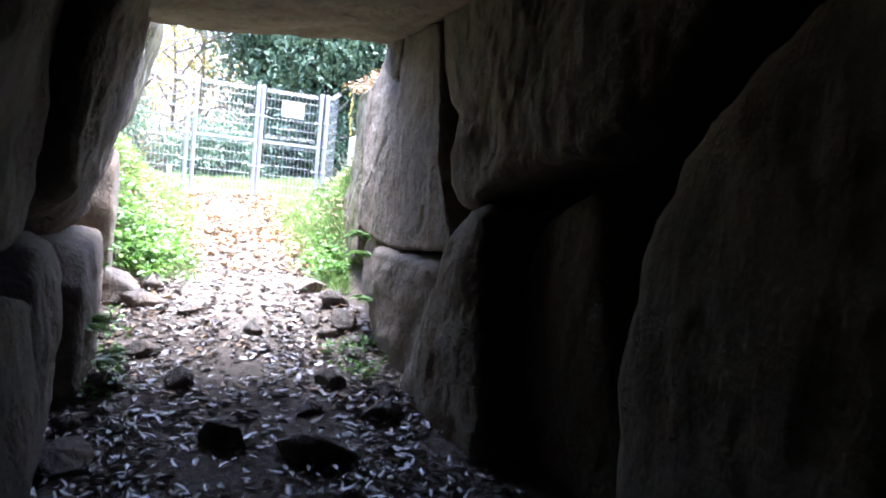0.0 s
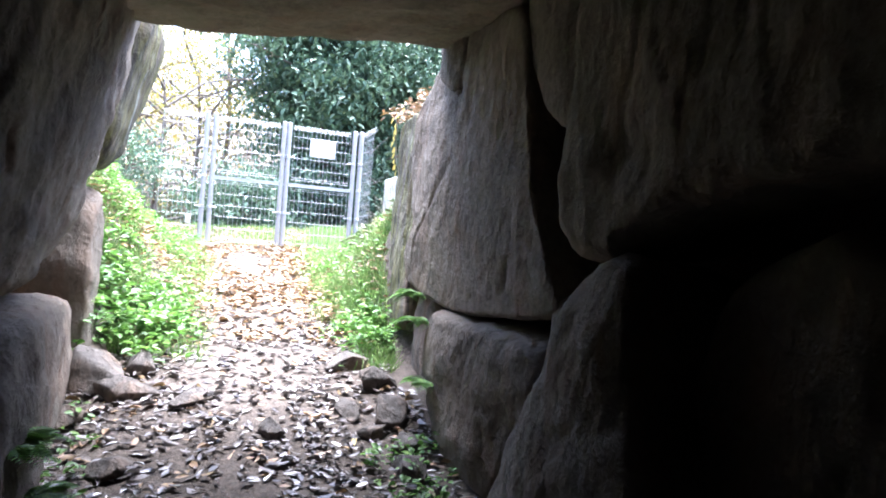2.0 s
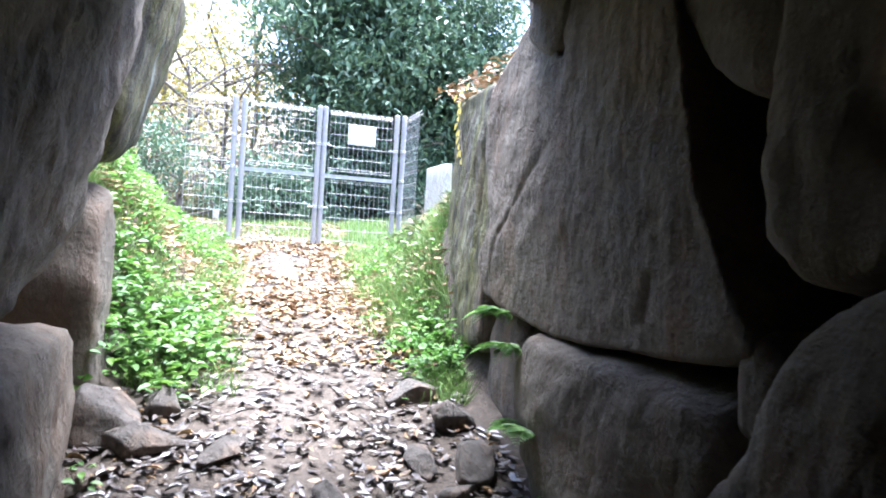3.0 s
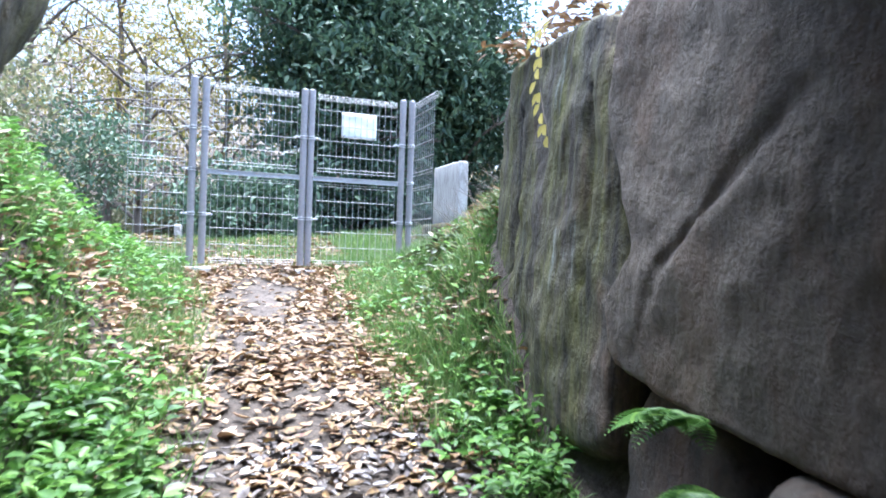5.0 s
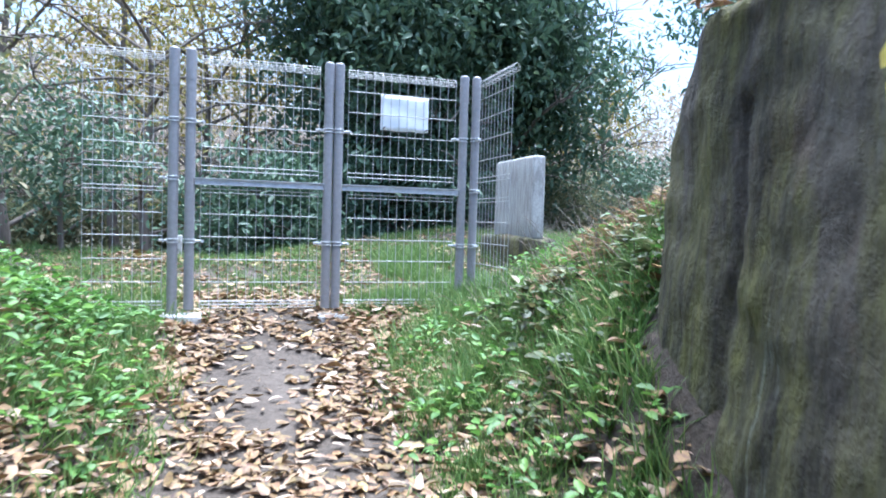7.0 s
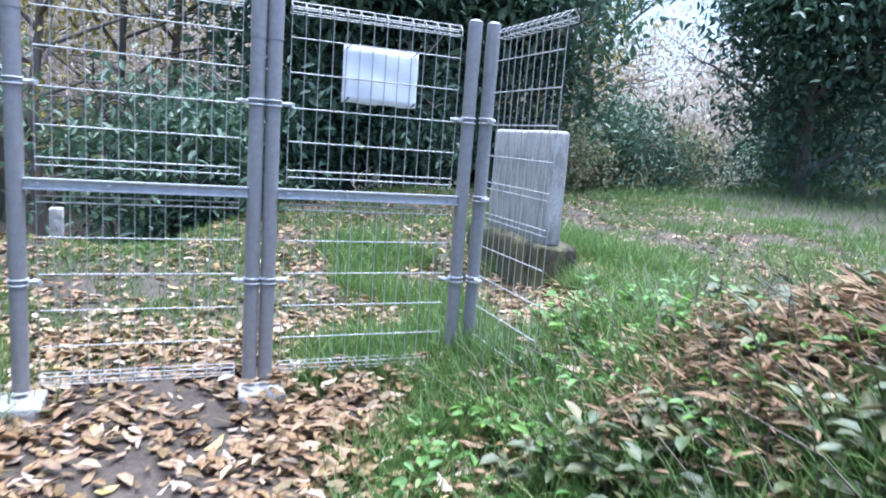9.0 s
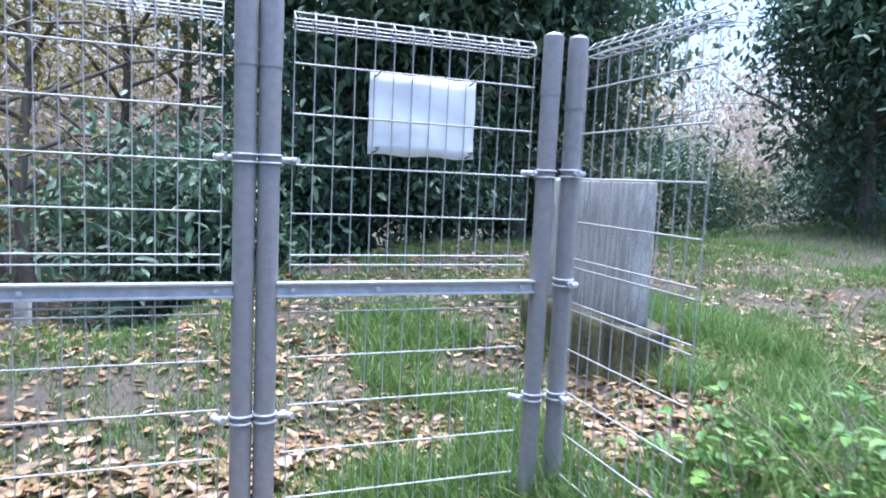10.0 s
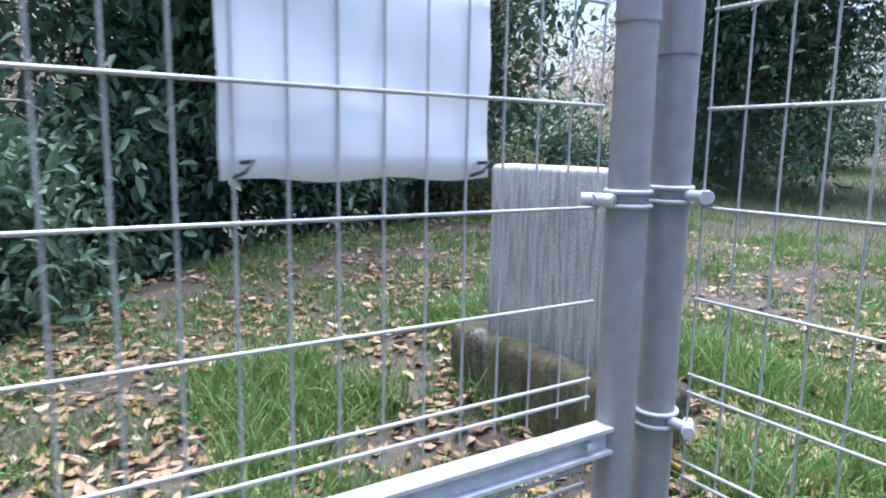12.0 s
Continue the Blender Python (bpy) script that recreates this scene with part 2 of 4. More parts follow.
left_rise = curve([(0, 0.1), (5.6, 0.1), (6.3, 1.0), (7.5, 1.45), (8.5, 1.4), (9.5, 1.05), (10.7, 0.42), (12, 0.0), (30, 0.1)])


crest = curve([(-3, 14), (0.3, 12.7), (0.9, 12.4), (1.25, 12.6), (1.9, 14.0), (3, 15.2), (8, 16.3), (14, 18)])


def ground_z(x, y):
    z = path_z(y) - 0.75 * step(0, 2.4, y - crest(x))
    r = step(right_foot(y), right_foot(y) + right_wide(y), x) * right_rise(y)
    l = step(left_foot(y), left_foot(y) - 1.5, x) * left_rise(y)
    hill = (1.8 + 3.7 * step(11, 2, x)) * step(19, 36, math.hypot(x - 2, y - 4)) * step(4, 12, y)
    far = 0.05 * max(0.0, abs(x - 1) - 8)
    n = 0.05 * noise.noise(Vector((x * 0.9, y * 0.9, 0))) + 0.022 * noise.noise(Vector((x * 3.1, y * 3.1, 4)))
    return z + r + l + min(far, 1.2) + hill + n


def spaced(lo, hi, near_lo, near_hi, fine, coarse):
    out, v = [], lo
    while v < hi:
        out.append(v)
        d = max(near_lo - v, v - near_hi, 0)
        v += fine + d * coarse
    return out + [hi]


gx = spaced(-400, 400, -2, 5, 0.07, 0.25)
gy = spaced(-400, 400, -1.5, 14, 0.09, 0.25)
gv = [(x, y, ground_z(x, y)) for y in gy for x in gx]
gf = [(j * len(gx) + i, j * len(gx) + i + 1, (j + 1) * len(gx) + i + 1, (j + 1) * len(gx) + i) for j in range(len(gy) - 1) for i in range(len(gx) - 1)]
ground = tagged(mesh_ob("ground", gv, gf, M_GROUND), "brown leaf-strewn soil of a sunken path and its banks", "ground", kind="structure")


# ---------------------------------------------------------------- stone passage
def on_right(x0, lean=0.0, slope=0.0, y0=5.0):
    return lambda y, z, d: (x0 + slope * (y - y0) + lean * (z - 1.2) + d, y, z)


def on_left(x0, lean=0.0, slope=0.0, y0=5.0):
    return lambda y, z, d: (x0 + slope * (y - y0) + lean * (z - 1.2) - d, y, z)


def stone(ob, label):
    return tagged(ob, label, "standing stone" if "upright" in label else "rock", kind="")


stone(rock_slab("wall_slab", [(4.0, 1.16), (4.2, 1.5), (4.36, 1.8), (4.5, 2.3), (4.6, 2.85), (5.5, 2.85), (5.85, 2.75), (6.32, 2.5), (6.36, 2.15), (6.24, 1.82), (6.16, 1.62), (6.32, 1.46), (6.32, 1.25), (5.9, 1.14), (5.3, 1.08)], on_right(2.03), 0.6, M_ROCK, 1, 0.03, 0.03, 0.05, 230, 60, cracks=[((5.5, 2.05), (5.98, 1.6), 0.014), ((5.98, 1.6), (6.13, 1.3), 0.01), ((4.62, 1.25), (4.56, 1.42), 0.018), ((5.5, 2.85), (5.4, 2.5), 0.07)]),
      "tall flat tan upright slab in the passage wall")
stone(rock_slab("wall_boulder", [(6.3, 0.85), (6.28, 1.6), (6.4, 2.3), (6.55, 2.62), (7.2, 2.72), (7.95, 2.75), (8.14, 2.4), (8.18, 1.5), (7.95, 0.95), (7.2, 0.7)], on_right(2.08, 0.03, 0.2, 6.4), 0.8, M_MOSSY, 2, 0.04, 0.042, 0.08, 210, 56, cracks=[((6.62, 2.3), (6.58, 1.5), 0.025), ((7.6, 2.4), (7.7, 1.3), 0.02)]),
      "dark mossy upright boulder at the passage mouth")
stone(rock_slab("wall_boulder", [(4.5, 0.15), (4.05, 0.9), (4.15, 1.06), (5.0, 1.06), (5.5, 1.1), (5.68, 0.95), (5.55, 0.55), (5.3, 0.25), (5.0, 0.1)], on_right(1.98), 0.6, M_ROCK, 3, 0.06, 0.05, 0.1, 90, 20),
      "low tan boulder under a cracked wall slab")
stone(rock_slab("wall_boulder", [(5.65, 0.3), (5.62, 0.9), (5.8, 1.1), (6.15, 1.18), (6.3, 1.0), (6.3, 0.4)], on_right(2.12), 0.4, M_STONE, 14, 0.05, 0.04, 0.08, 70, 14),
      "small dark rock wedged under a wall slab")
stone(rock_slab("hanging_rock", [(4.02, 1.62), (3.88, 1.46), (3.7, 1.46), (3.5, 1.6), (3.0, 1.7), (2.5, 1.76), (2.1, 1.9), (1.7, 2.3), (1.6, 2.95), (4.1, 2.95), (4.02, 2.3)], on_right(1.96), 0.6, M_ROCK2, 4, 0.05, 0.055, 0.14),
      "overhanging grey-brown rock in the upper passage wall")
stone(rock_slab("wall_boulder", [(4.55, 0.0), (4.3, 0.55), (3.98, 0.95), (3.82, 1.36), (3.62, 1.5), (3.42, 1.46), (3.36, 1.1), (3.2, 0.5), (3.1, 0.0)], on_right(1.93), 0.55, M_ROCK, 5, 0.06, 0.045, 0.12, 90, 20),
      "pointed tan boulder standing on the passage floor")
stone(rock_slab("wall_boulder", [(3.45, 0.0), (3.42, 1.1), (3.25, 1.42), (2.9, 1.6), (2.66, 1.55), (2.55, 1.1), (2.4, 0.5), (2.22, 0.0)], on_right(2.2), 0.35, M_ROCK2, 6, 0.05, 0.05, 0.12, 90, 20),
      "brown weathered boulder standing on the passage floor")
stone(rock_slab("wall_slab", [(2.1, -0.1), (2.14, 0.9), (2.1, 1.4), (1.95, 1.78), (1.6, 2.1), (0.9, 2.4), (-0.9, 2.5), (-1.0, -0.1)], on_right(1.92), 0.6, M_ROCK2, 7, 0.08, 0.05, 0.16),
      "tall rounded brown upright slab in the dark passage")
stone(rock_slab("wedge_rock", [(3.95, 2.15), (4.1, 2.02), (4.4, 2.15), (4.62, 2.5), (4.7, 2.95), (3.95, 2.95)], on_right(2.08), 0.45, M_ROCK2, 8, 0.05, 0.03, 0.1, 70, 14),
      "reddish brown rock wedged high between wall stones")
stone(rock_slab("wedge_rock", [(5.3, 2.66), (5.45, 2.45), (5.75, 2.62), (5.8, 2.95), (5.3, 2.95)], on_right(1.99), 0.4, M_ROCK2, 9, 0.03, 0.03, 0.07, 60, 12),
      "small dark rock wedged under the capstone")
stone(rock_slab("wedge_rock", [(3.98, 0.95), (3.95, 1.2), (4.05, 1.32), (4.14, 1.25), (4.14, 0.95)], on_right(2.06), 0.3, M_ROCK, 10, 0.03, 0.02, 0.06, 50, 10),
      "small tan rock plugging a gap between boulders")

# left-hand wall
stone(rock_slab("wall_slab", [(5.95, 1.5), (6.15, 1.9), (6.2, 2.6), (6.1, 2.9), (4.2, 2.9), (3.3, 2.9), (3.5, 2.0), (3.62, 1.35), (4.35, 1.1), (5.3, 1.06), (5.75, 1.25)], on_left(-0.25, 0.23), 0.6, M_ROCK, 11, 0.05, 0.06, 0.18),
      "leaning tan upright slab in the passage wall")
stone(rock_slab("wall_slab", [(3.5, 1.12), (3.62, 1.4), (3.55, 2.0), (3.4, 2.9), (-0.8, 2.9), (-0.9, 1.0), (1.5, 1.05), (2.6, 1.08)], on_left(-0.34, 0.15), 0.6, M_ROCK2, 12, 0.05, 0.06, 0.16),
      "dark upright slab in the inner passage wall")
stone(rock_slab("wall_boulder", [(4.1, 0.05), (4.3, 0.8), (4.55, 1.04), (5.4, 1.1), (5.95, 1.05), (6.05, 0.85), (6.05, 0.2)], on_left(-0.15), 0.6, M_ROCK, 13, 0.05, 0.045, 0.12, 90, 20),
      "low pale boulder at the passage foot")
stone(rock_slab("wall_boulder", [(3.3, 0.0), (3.2, 0.95), (3.5, 1.16), (4.05, 1.1), (4.3, 0.95), (4.15, 0.55), (4.0, 0.0)], on_left(-0.25), 0.6, M_ROCK, 15, 0.05, 0.045, 0.12, 90, 20),
      "low grey boulder at the passage foot")
stone(rock_slab("wall_boulder", [(3.75, -0.1), (3.85, 0.5), (3.45, 0.88), (2.9, 1.0), (1.0, 1.0), (-0.9, 1.0), (-0.9, -0.1)], on_left(-0.24), 0.6, M_ROCK2, 16, 0.06, 0.05, 0.14, 90, 20),
      "long dark boulder along the passage floor")
stone(rock_slab("wall_slab", [(6.2, 0.5), (6.1, 1.2), (6.2, 1.6), (6.5, 1.75), (6.75, 1.62), (6.85, 1.2), (6.8, 0.6)], on_left(-0.1), 0.6, M_ROCK, 17, 0.04, 0.035, 0.08, 80, 16),
      "pale squared upright stone at the passage mouth")
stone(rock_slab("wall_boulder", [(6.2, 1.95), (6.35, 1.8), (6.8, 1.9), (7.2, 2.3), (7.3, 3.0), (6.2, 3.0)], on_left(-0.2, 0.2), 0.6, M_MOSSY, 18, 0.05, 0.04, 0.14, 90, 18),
      "mossy leaning boulder at the passage mouth")

# capstones
cap1 = rock_slab("capstone", [(-1.0, 2.7), (-1.0, 5.72), (0.2, 5.75), (1.6, 5.7), (2.9, 5.75), (2.9, 2.7)], lambda x, y, d: (x, y, 2.6 + 0.115 * x + 0.03 * (5.7 - y) + d), 0.6, M_ROCK, 21, 0.03, 0.05, 0.1)
tagged(cap1, "broad flat tan capstone roofing the passage mouth", "capstone")
cap2 = rock_slab("capstone", [(-1.2, -1.6), (-1.2, 2.75), (2.9, 2.75), (2.9, -1.6)], lambda x, y, d: (x, y, 2.62 + 0.08 * x + d), 0.6, M_ROCK2, 22, 0.05, 0.06, 0.14)
tagged(cap2, "broad dark capstone roofing the inner passage", "capstone")


def earth_wall(name, x0, x1, y0, y1, z0, z1):
    bm = bmesh.new()
    bmesh.ops.create_cube(bm, size=1, matrix=Matrix.Translation(((x0 + x1) / 2, (y0 + y1) / 2, (z0 + z1) / 2)) @ Matrix.Diagonal((x1 - x0, y1 - y0, z1 - z0, 1)))
    tagged(part(name, bm, M_GROUND, None), "dark packed earth behind the passage stones", "wall", kind="structure")


earth_wall("wall_east", 2.56, 3.2, -1.9, 5.95, -0.5, 3.0)
earth_wall("wall_west", -1.5, -0.85, -1.9, 6.1, -0.5, 3.0)
earth_wall("wall_south", -0.85, 2.56, -1.9, -1.5, -0.5, 3.0)


def mound_z(x, y):
    d = max(0.0, abs(x - 0.9) - 2.6) / 3.2
    e = max(0.0, -1.6 - y) / 3.0
    return 3.5 + 0.1 * fbm(Vector((x, y, 2))) - 3.9 * step(0, 1, min(1.0, math.hypot(d, e)))


mx = [-5.2 + 0.2 * i for i in range(62)]
my = [-5.0 + 0.2 * i for i in range(54)]
mv = [(x, y, mound_z(x, y)) for y in my for x in mx]
nf = len(mv)
mv += [(x, my[-1] + 0.05, min(mound_z(x, my[-1]), 3.06 if -1.3 < x < 3.0 else -0.3)) for x in mx]
mf = [(j * 62 + i, j * 62 + i + 1, (j + 1) * 62 + i + 1, (j + 1) * 62 + i) for j in range(53) for i in range(61)]
mf += [(53 * 62 + i, 53 * 62 + i + 1, nf + i + 1, nf + i) for i in range(61)]
tagged(mesh_ob("mound", mv, mf, M_GROUND), "earth mound heaped over the stone passage", "mound", kind="structure")

# ---------------------------------------------------------------- mesh fence and gate
POST_R = 0.032
WIRES_UP = [2.93, 2.785, 2.635, 2.49, 2.365, 2.335]
WIRES_LOW = [2.215, 2.19, 2.05, 1.9, 1.75, 1.6]
shared = {}


def wire(parent, a, b, r=0.0024, name="wire"):
    a, b = Vector(a), Vector(b)
    length = round((b - a).length, 3)
    key = (name, length, r)
    if key not in shared:
        bm = tube_bm([(0, 0, 0), (0, 0, length)], r, 6)
        me = bpy.data.meshes.new(name)
        bm.to_mesh(me)
        bm.free()
        me.materials.append(M_WIRE)
        shared[key] = me
    ob = new(name, shared[key])
    ob.parent = parent
    ob.matrix_basis = Matrix.Translation(a) @ (b - a).to_track_quat("Z", "Y").to_matrix().to_4x4()
    return ob


def rolled_edge(parent, x0, x1, z, up):
    """The triangular fold of a mesh panel: three long wires joined by bent ones."""
    bm = bmesh.new()
    s = 1 if up else -1
    for dy, dz in ((0, 0), (0.05, 0.0), (0.025, 0.045 * s), (0.0, 0.022 * s), (0.05, 0.022 * s)):
        tube_bm([(x0, dy, z + dz), (x1, dy, z + dz)], 0.0024, 5, bm)
    n = max(2, round((x1 - x0) / 0.06))
    for k in range(n + 1):
        x = x0 + (x1 - x0) * k / n
        tube_bm([(x, 0, z), (x, 0.0, z + 0.022 * s), (x, 0.025, z + 0.047 * s), (x, 0.05, z + 0.022 * s), (x, 0.05, z), (x, 0, z)], 0.0022, 4, bm)
    part("rolled_edge", bm, M_WIRE, parent)


def upright(parent, x, z0, z1, name="post", y=0.0):
    bm = tube_bm([(x, y, z0), (x, y, z1)], POST_R, 20)
    p = part(name, bm, M_POST, parent)
    bm = bmesh.new()
    bmesh.ops.create_uvsphere(bm, u_segments=16, v_segments=8, radius=POST_R + 0.002, matrix=Matrix.Translation((x, y, z1)) @ Matrix.Diagonal((1, 1, 0.5, 1)))
    for f in bm.faces:
        f.smooth = True
    part("post_cap", bm, M_POST, p)
    low = z1 - (0.19 if name == "stile" else 0.23)
    part("sleeve", tube_bm([(x, y, low), (x, y, z1 - 0.002)], POST_R + 0.0018, 20), M_POST, p)
    return p


def bracket(post, x, z, side, y=0.0, along="x"):
    """A double wire clip round a post, with a bolted ear."""
    bm = bmesh.new()
    for dz in (-0.011, 0.011):
        ring = [(x + (POST_R + 0.003) * math.cos(a), y + (POST_R + 0.003) * math.sin(a), z + dz) for a in np.linspace(0, 2 * math.pi, 17)]
        tube_bm(ring, 0.004, 6, bm)
    e = Vector((side, 0, 0)) if along == "x" else Vector((0, side, 0))
    c = Vector((x, y, z))
    tube_bm([c + e * POST_R, c + e * (POST_R + 0.045)], 0.009, 8, bm)
    q = c + e * (POST_R + 0.035)
    tube_bm([q + Vector((0.014, -0.018, 0)), q + Vector((-0.014, 0.018, 0))], 0.011, 6, bm)
    part("clip", bm, M_RAIL, post)


def mesh_panel(parent, x0, x1, ups, lows, y=0.0, split=True):
    for z in ups + lows:
        wire(parent, (x0, y, z), (x1, y, z), 0.0029)
    n = round((x1 - x0) / 0.06)
    for k in range(n + 1):
        x = x0 + (x1 - x0) * k / n
        if split:
            wire(parent, (x, y + 0.005, 2.31), (x, y + 0.005, 3.04), 0.0019)
            wire(parent, (x, y + 0.005, 1.46), (x, y + 0.005, 2.235), 0.0019)
        else:
            wire(parent, (x, y + 0.005, 1.4), (x, y + 0.005, 3.04), 0.0019)
    rolled_edge(parent, x0, x1, 3.035, True)
    rolled_edge(parent, x0, x1, 1.47, False)


def gate_leaf(x0, x1, label):
    leaf = new("gate_leaf")
    leaf.location = (0, 10.71, 0)
    tagged(leaf, label, "gate", "leaves of the mesh gate")
    a = upright(leaf, x0, 1.42, 3.1, "stile")
    b = upright(leaf, x1, 1.42, 3.1, "stile")
    for z in (2.647, 1.87):
        bracket(a, x0, z, 1)
        bracket(b, x1, z, -1)
    bm = bmesh.new()
    for dz, dy, h, w in ((0.0, 0.0, 0.034, 0.022), (0.019, -0.006, 0.006, 0.036), (-0.019, -0.006, 0.006, 0.036)):
        bmesh.ops.create_cube(bm, size=1, matrix=Matrix.Translation(((x0 + x1) / 2, dy, 2.262 + dz)) @ Matrix.Diagonal((x1 - x0 - 2 * POST_R + 0.01, w, h, 1)))
    rail = part("rail", bm, M_RAIL, leaf, "galvanised channel rail")
    for bx in (x0 + 0.075, (x0 + x1) / 2 - 0.12, x1 - 0.075):
        part("bolt", tube_bm([(bx, -0.024, 2.262), (bx, -0.008, 2.262)], 0.008, 6), M_RAIL, rail)
    mesh_panel(leaf, x0 + 0.067, x1 - 0.063, WIRES_UP, WIRES_LOW)
    return leaf


gate_leaf(0.71, 1.6, "closed grey steel mesh gate leaf without a sign")
gate_leaf(1.669, 2.583, "closed grey steel mesh gate leaf bearing a white sheet")


def fence(name, label, x0, x1, at, post_x, side):
    f = new(name)
    f.matrix_basis = at
    tagged(f, label, "fence", "mesh fence beside the gate")
    p = upright(f, post_x, 1.3, 3.1)
    for z in (2.652, 2.275, 1.87):
        bracket(p, post_x, z, side)
    mesh_panel(f, x0, x1, WIRES_UP, WIRES_LOW, 0.0, False)
    return f


fence("fence_panel", "grey welded mesh fence panel with a round post", 0.08, 0.545, pose(0, 10.71, 0), 0.608, -1)
fence("fence_panel", "short grey mesh fence return running beside the path", 0.06, 0.66, pose(2.676, 10.705, 0, 0, 0, -90), 0.0, 1)

# ---------------------------------------------------------------- things by the gate
def sign_sheet():
    n, m = 12, 8
    v = []
    for j in range(m + 1):
        for i in range(n + 1):
            x, z = 1.965 + 0.35 * i / n, 2.68 + 0.25 * j / m
            v.append((x, 10.7225 + 0.004 * math.sin(i * 0.9) + 0.003 * math.sin(j * 1.3 + i * 0.4), z + 0.003 * math.sin(i * 1.1) * (j in (0, m))))
    f = [(j * (n + 1) + i, j * (n + 1) + i + 1, (j + 1) * (n + 1) + i + 1, (j + 1) * (n + 1) + i) for j in range(m) for i in range(n)]
    ob = mesh_ob("notice_sheet", v, f, M_PAPER)
    mod = ob.modifiers.new("thickness", "SOLIDIFY")
    mod.thickness = 0.002
    tagged(ob, "blank weathered white sheet tied behind the gate mesh", "notice")
    for x in (1.985, 2.295):
        for z in (2.69, 2.92):
            part("cable_tie", tube_bm([(x - 0.008, 10.716, z - 0.006), (x, 10.70, z), (x + 0.01, 10.70, z + 0.012), (x + 0.004, 10.727, z + 0.01)], 0.0025, 5), M_TIE, ob, "black cable tie")


M_TIE = mat("black_plastic", 0.5)[0]
M_TIE.node_tree.nodes["Principled BSDF"].inputs["Base Color"].default_value = (0.03, 0.03, 0.035, 1)
sign_sheet()


def block(name, cx, cy, z0, sx, sy, sz, material, seed, label, category, amp=0.01, bevel=0.03):
    bm = bmesh.new()
    bmesh.ops.create_cube(bm, size=1, matrix=Matrix.Translation((cx, cy, z0 + sz / 2)) @ Matrix.Diagonal((sx, sy, sz, 1)))
    bmesh.ops.bevel(bm, geom=bm.edges[:], offset=bevel, segments=3, affect="EDGES", profile=0.5)
    bmesh.ops.triangulate(bm, faces=bm.faces[:])
    bmesh.ops.subdivide_edges(bm, edges=[e for e in bm.edges if e.calc_length() > 0.08], cuts=3, use_grid_fill=True)
    for v in bm.verts:
        v.co += noise.noise_vector(v.co * 6 + Vector((seed, 0, 0))) * amp
    for f in bm.faces:
        f.smooth = True
    return tagged(part(name, bm, material, None), label, category)


block("footing", 0.665, 10.69, ground_z(0.66, 10.7) - 0.08, 0.26, 0.2, 0.13, M_CONC, 1, "pale concrete footing under the gate posts", "footing", 0.006, 0.012)
block("footing", 1.65, 10.67, ground_z(1.65, 10.7) - 0.09, 0.2, 0.16, 0.12, M_CONC, 2, "pale concrete footing under the gate's meeting stiles", "footing", 0.006, 0.012)
block("footing", 2.64, 10.66, ground_z(2.64, 10.7) - 0.1, 0.24, 0.18, 0.14, M_CONC, 3, "concrete footing half sunk in grass by the gate", "footing", 0.006, 0.012)
block("stone_marker", 3.565, 11.87, 1.91, 0.13, 0.86, 0.75, M_GRANITE, 4, "squared grey granite marker with chiselled grooves", "stone marker", 0.006, 0.025)
block("marker_base", 3.58, 11.92, 1.45, 0.32, 1.1, 0.485, M_MOSSY, 5, "mossy rough stone base under a granite marker", "stone base", 0.03, 0.05)
block("boundary_post", 0.45, 13.4, ground_z(0.45, 13.4) - 0.1, 0.09, 0.09, 0.42, M_CONC, 6, "short pale concrete post standing in grass", "post", 0.003, 0.01)


# ---------------------------------------------------------------- loose stones
def loose_stone(x, y, sx, sy, sz, seed, label, sink=0.25, turn=0):
    bm = bmesh.new()
    bmesh.ops.create_icosphere(bm, subdivisions=4, radius=0.5)
    rng = random.Random(seed)
    planes = [(Vector((rng.uniform(-1, 1), rng.uniform(-1, 1), rng.uniform(-0.4, 1))).normalized(), rng.uniform(0.2, 0.36)) for _ in range(10)]
    for v in bm.verts:
        for n, d in planes:
            e = v.co.dot(n) - d
            if e > 0:
                v.co -= n * e * 0.92
        v.co += noise.noise_vector(v.co * 3 + Vector((seed, 0, 0))) * 0.03 + noise.noise_vector(v.co * 11 + Vector((seed, 0, 0))) * 0.014
        v.co = Vector((v.co.x * sx, v.co.y * sy, v.co.z * sz))
    for f in bm.faces:
        f.smooth = True
    ob = part("stone", bm, M_STONE, None)
    ob.matrix_basis = pose(x, y, ground_z(x, y) + sz * (0.42 - sink), 0, 0, turn)
    return tagged(ob, label, "stone", "loose stones on the passage floor")


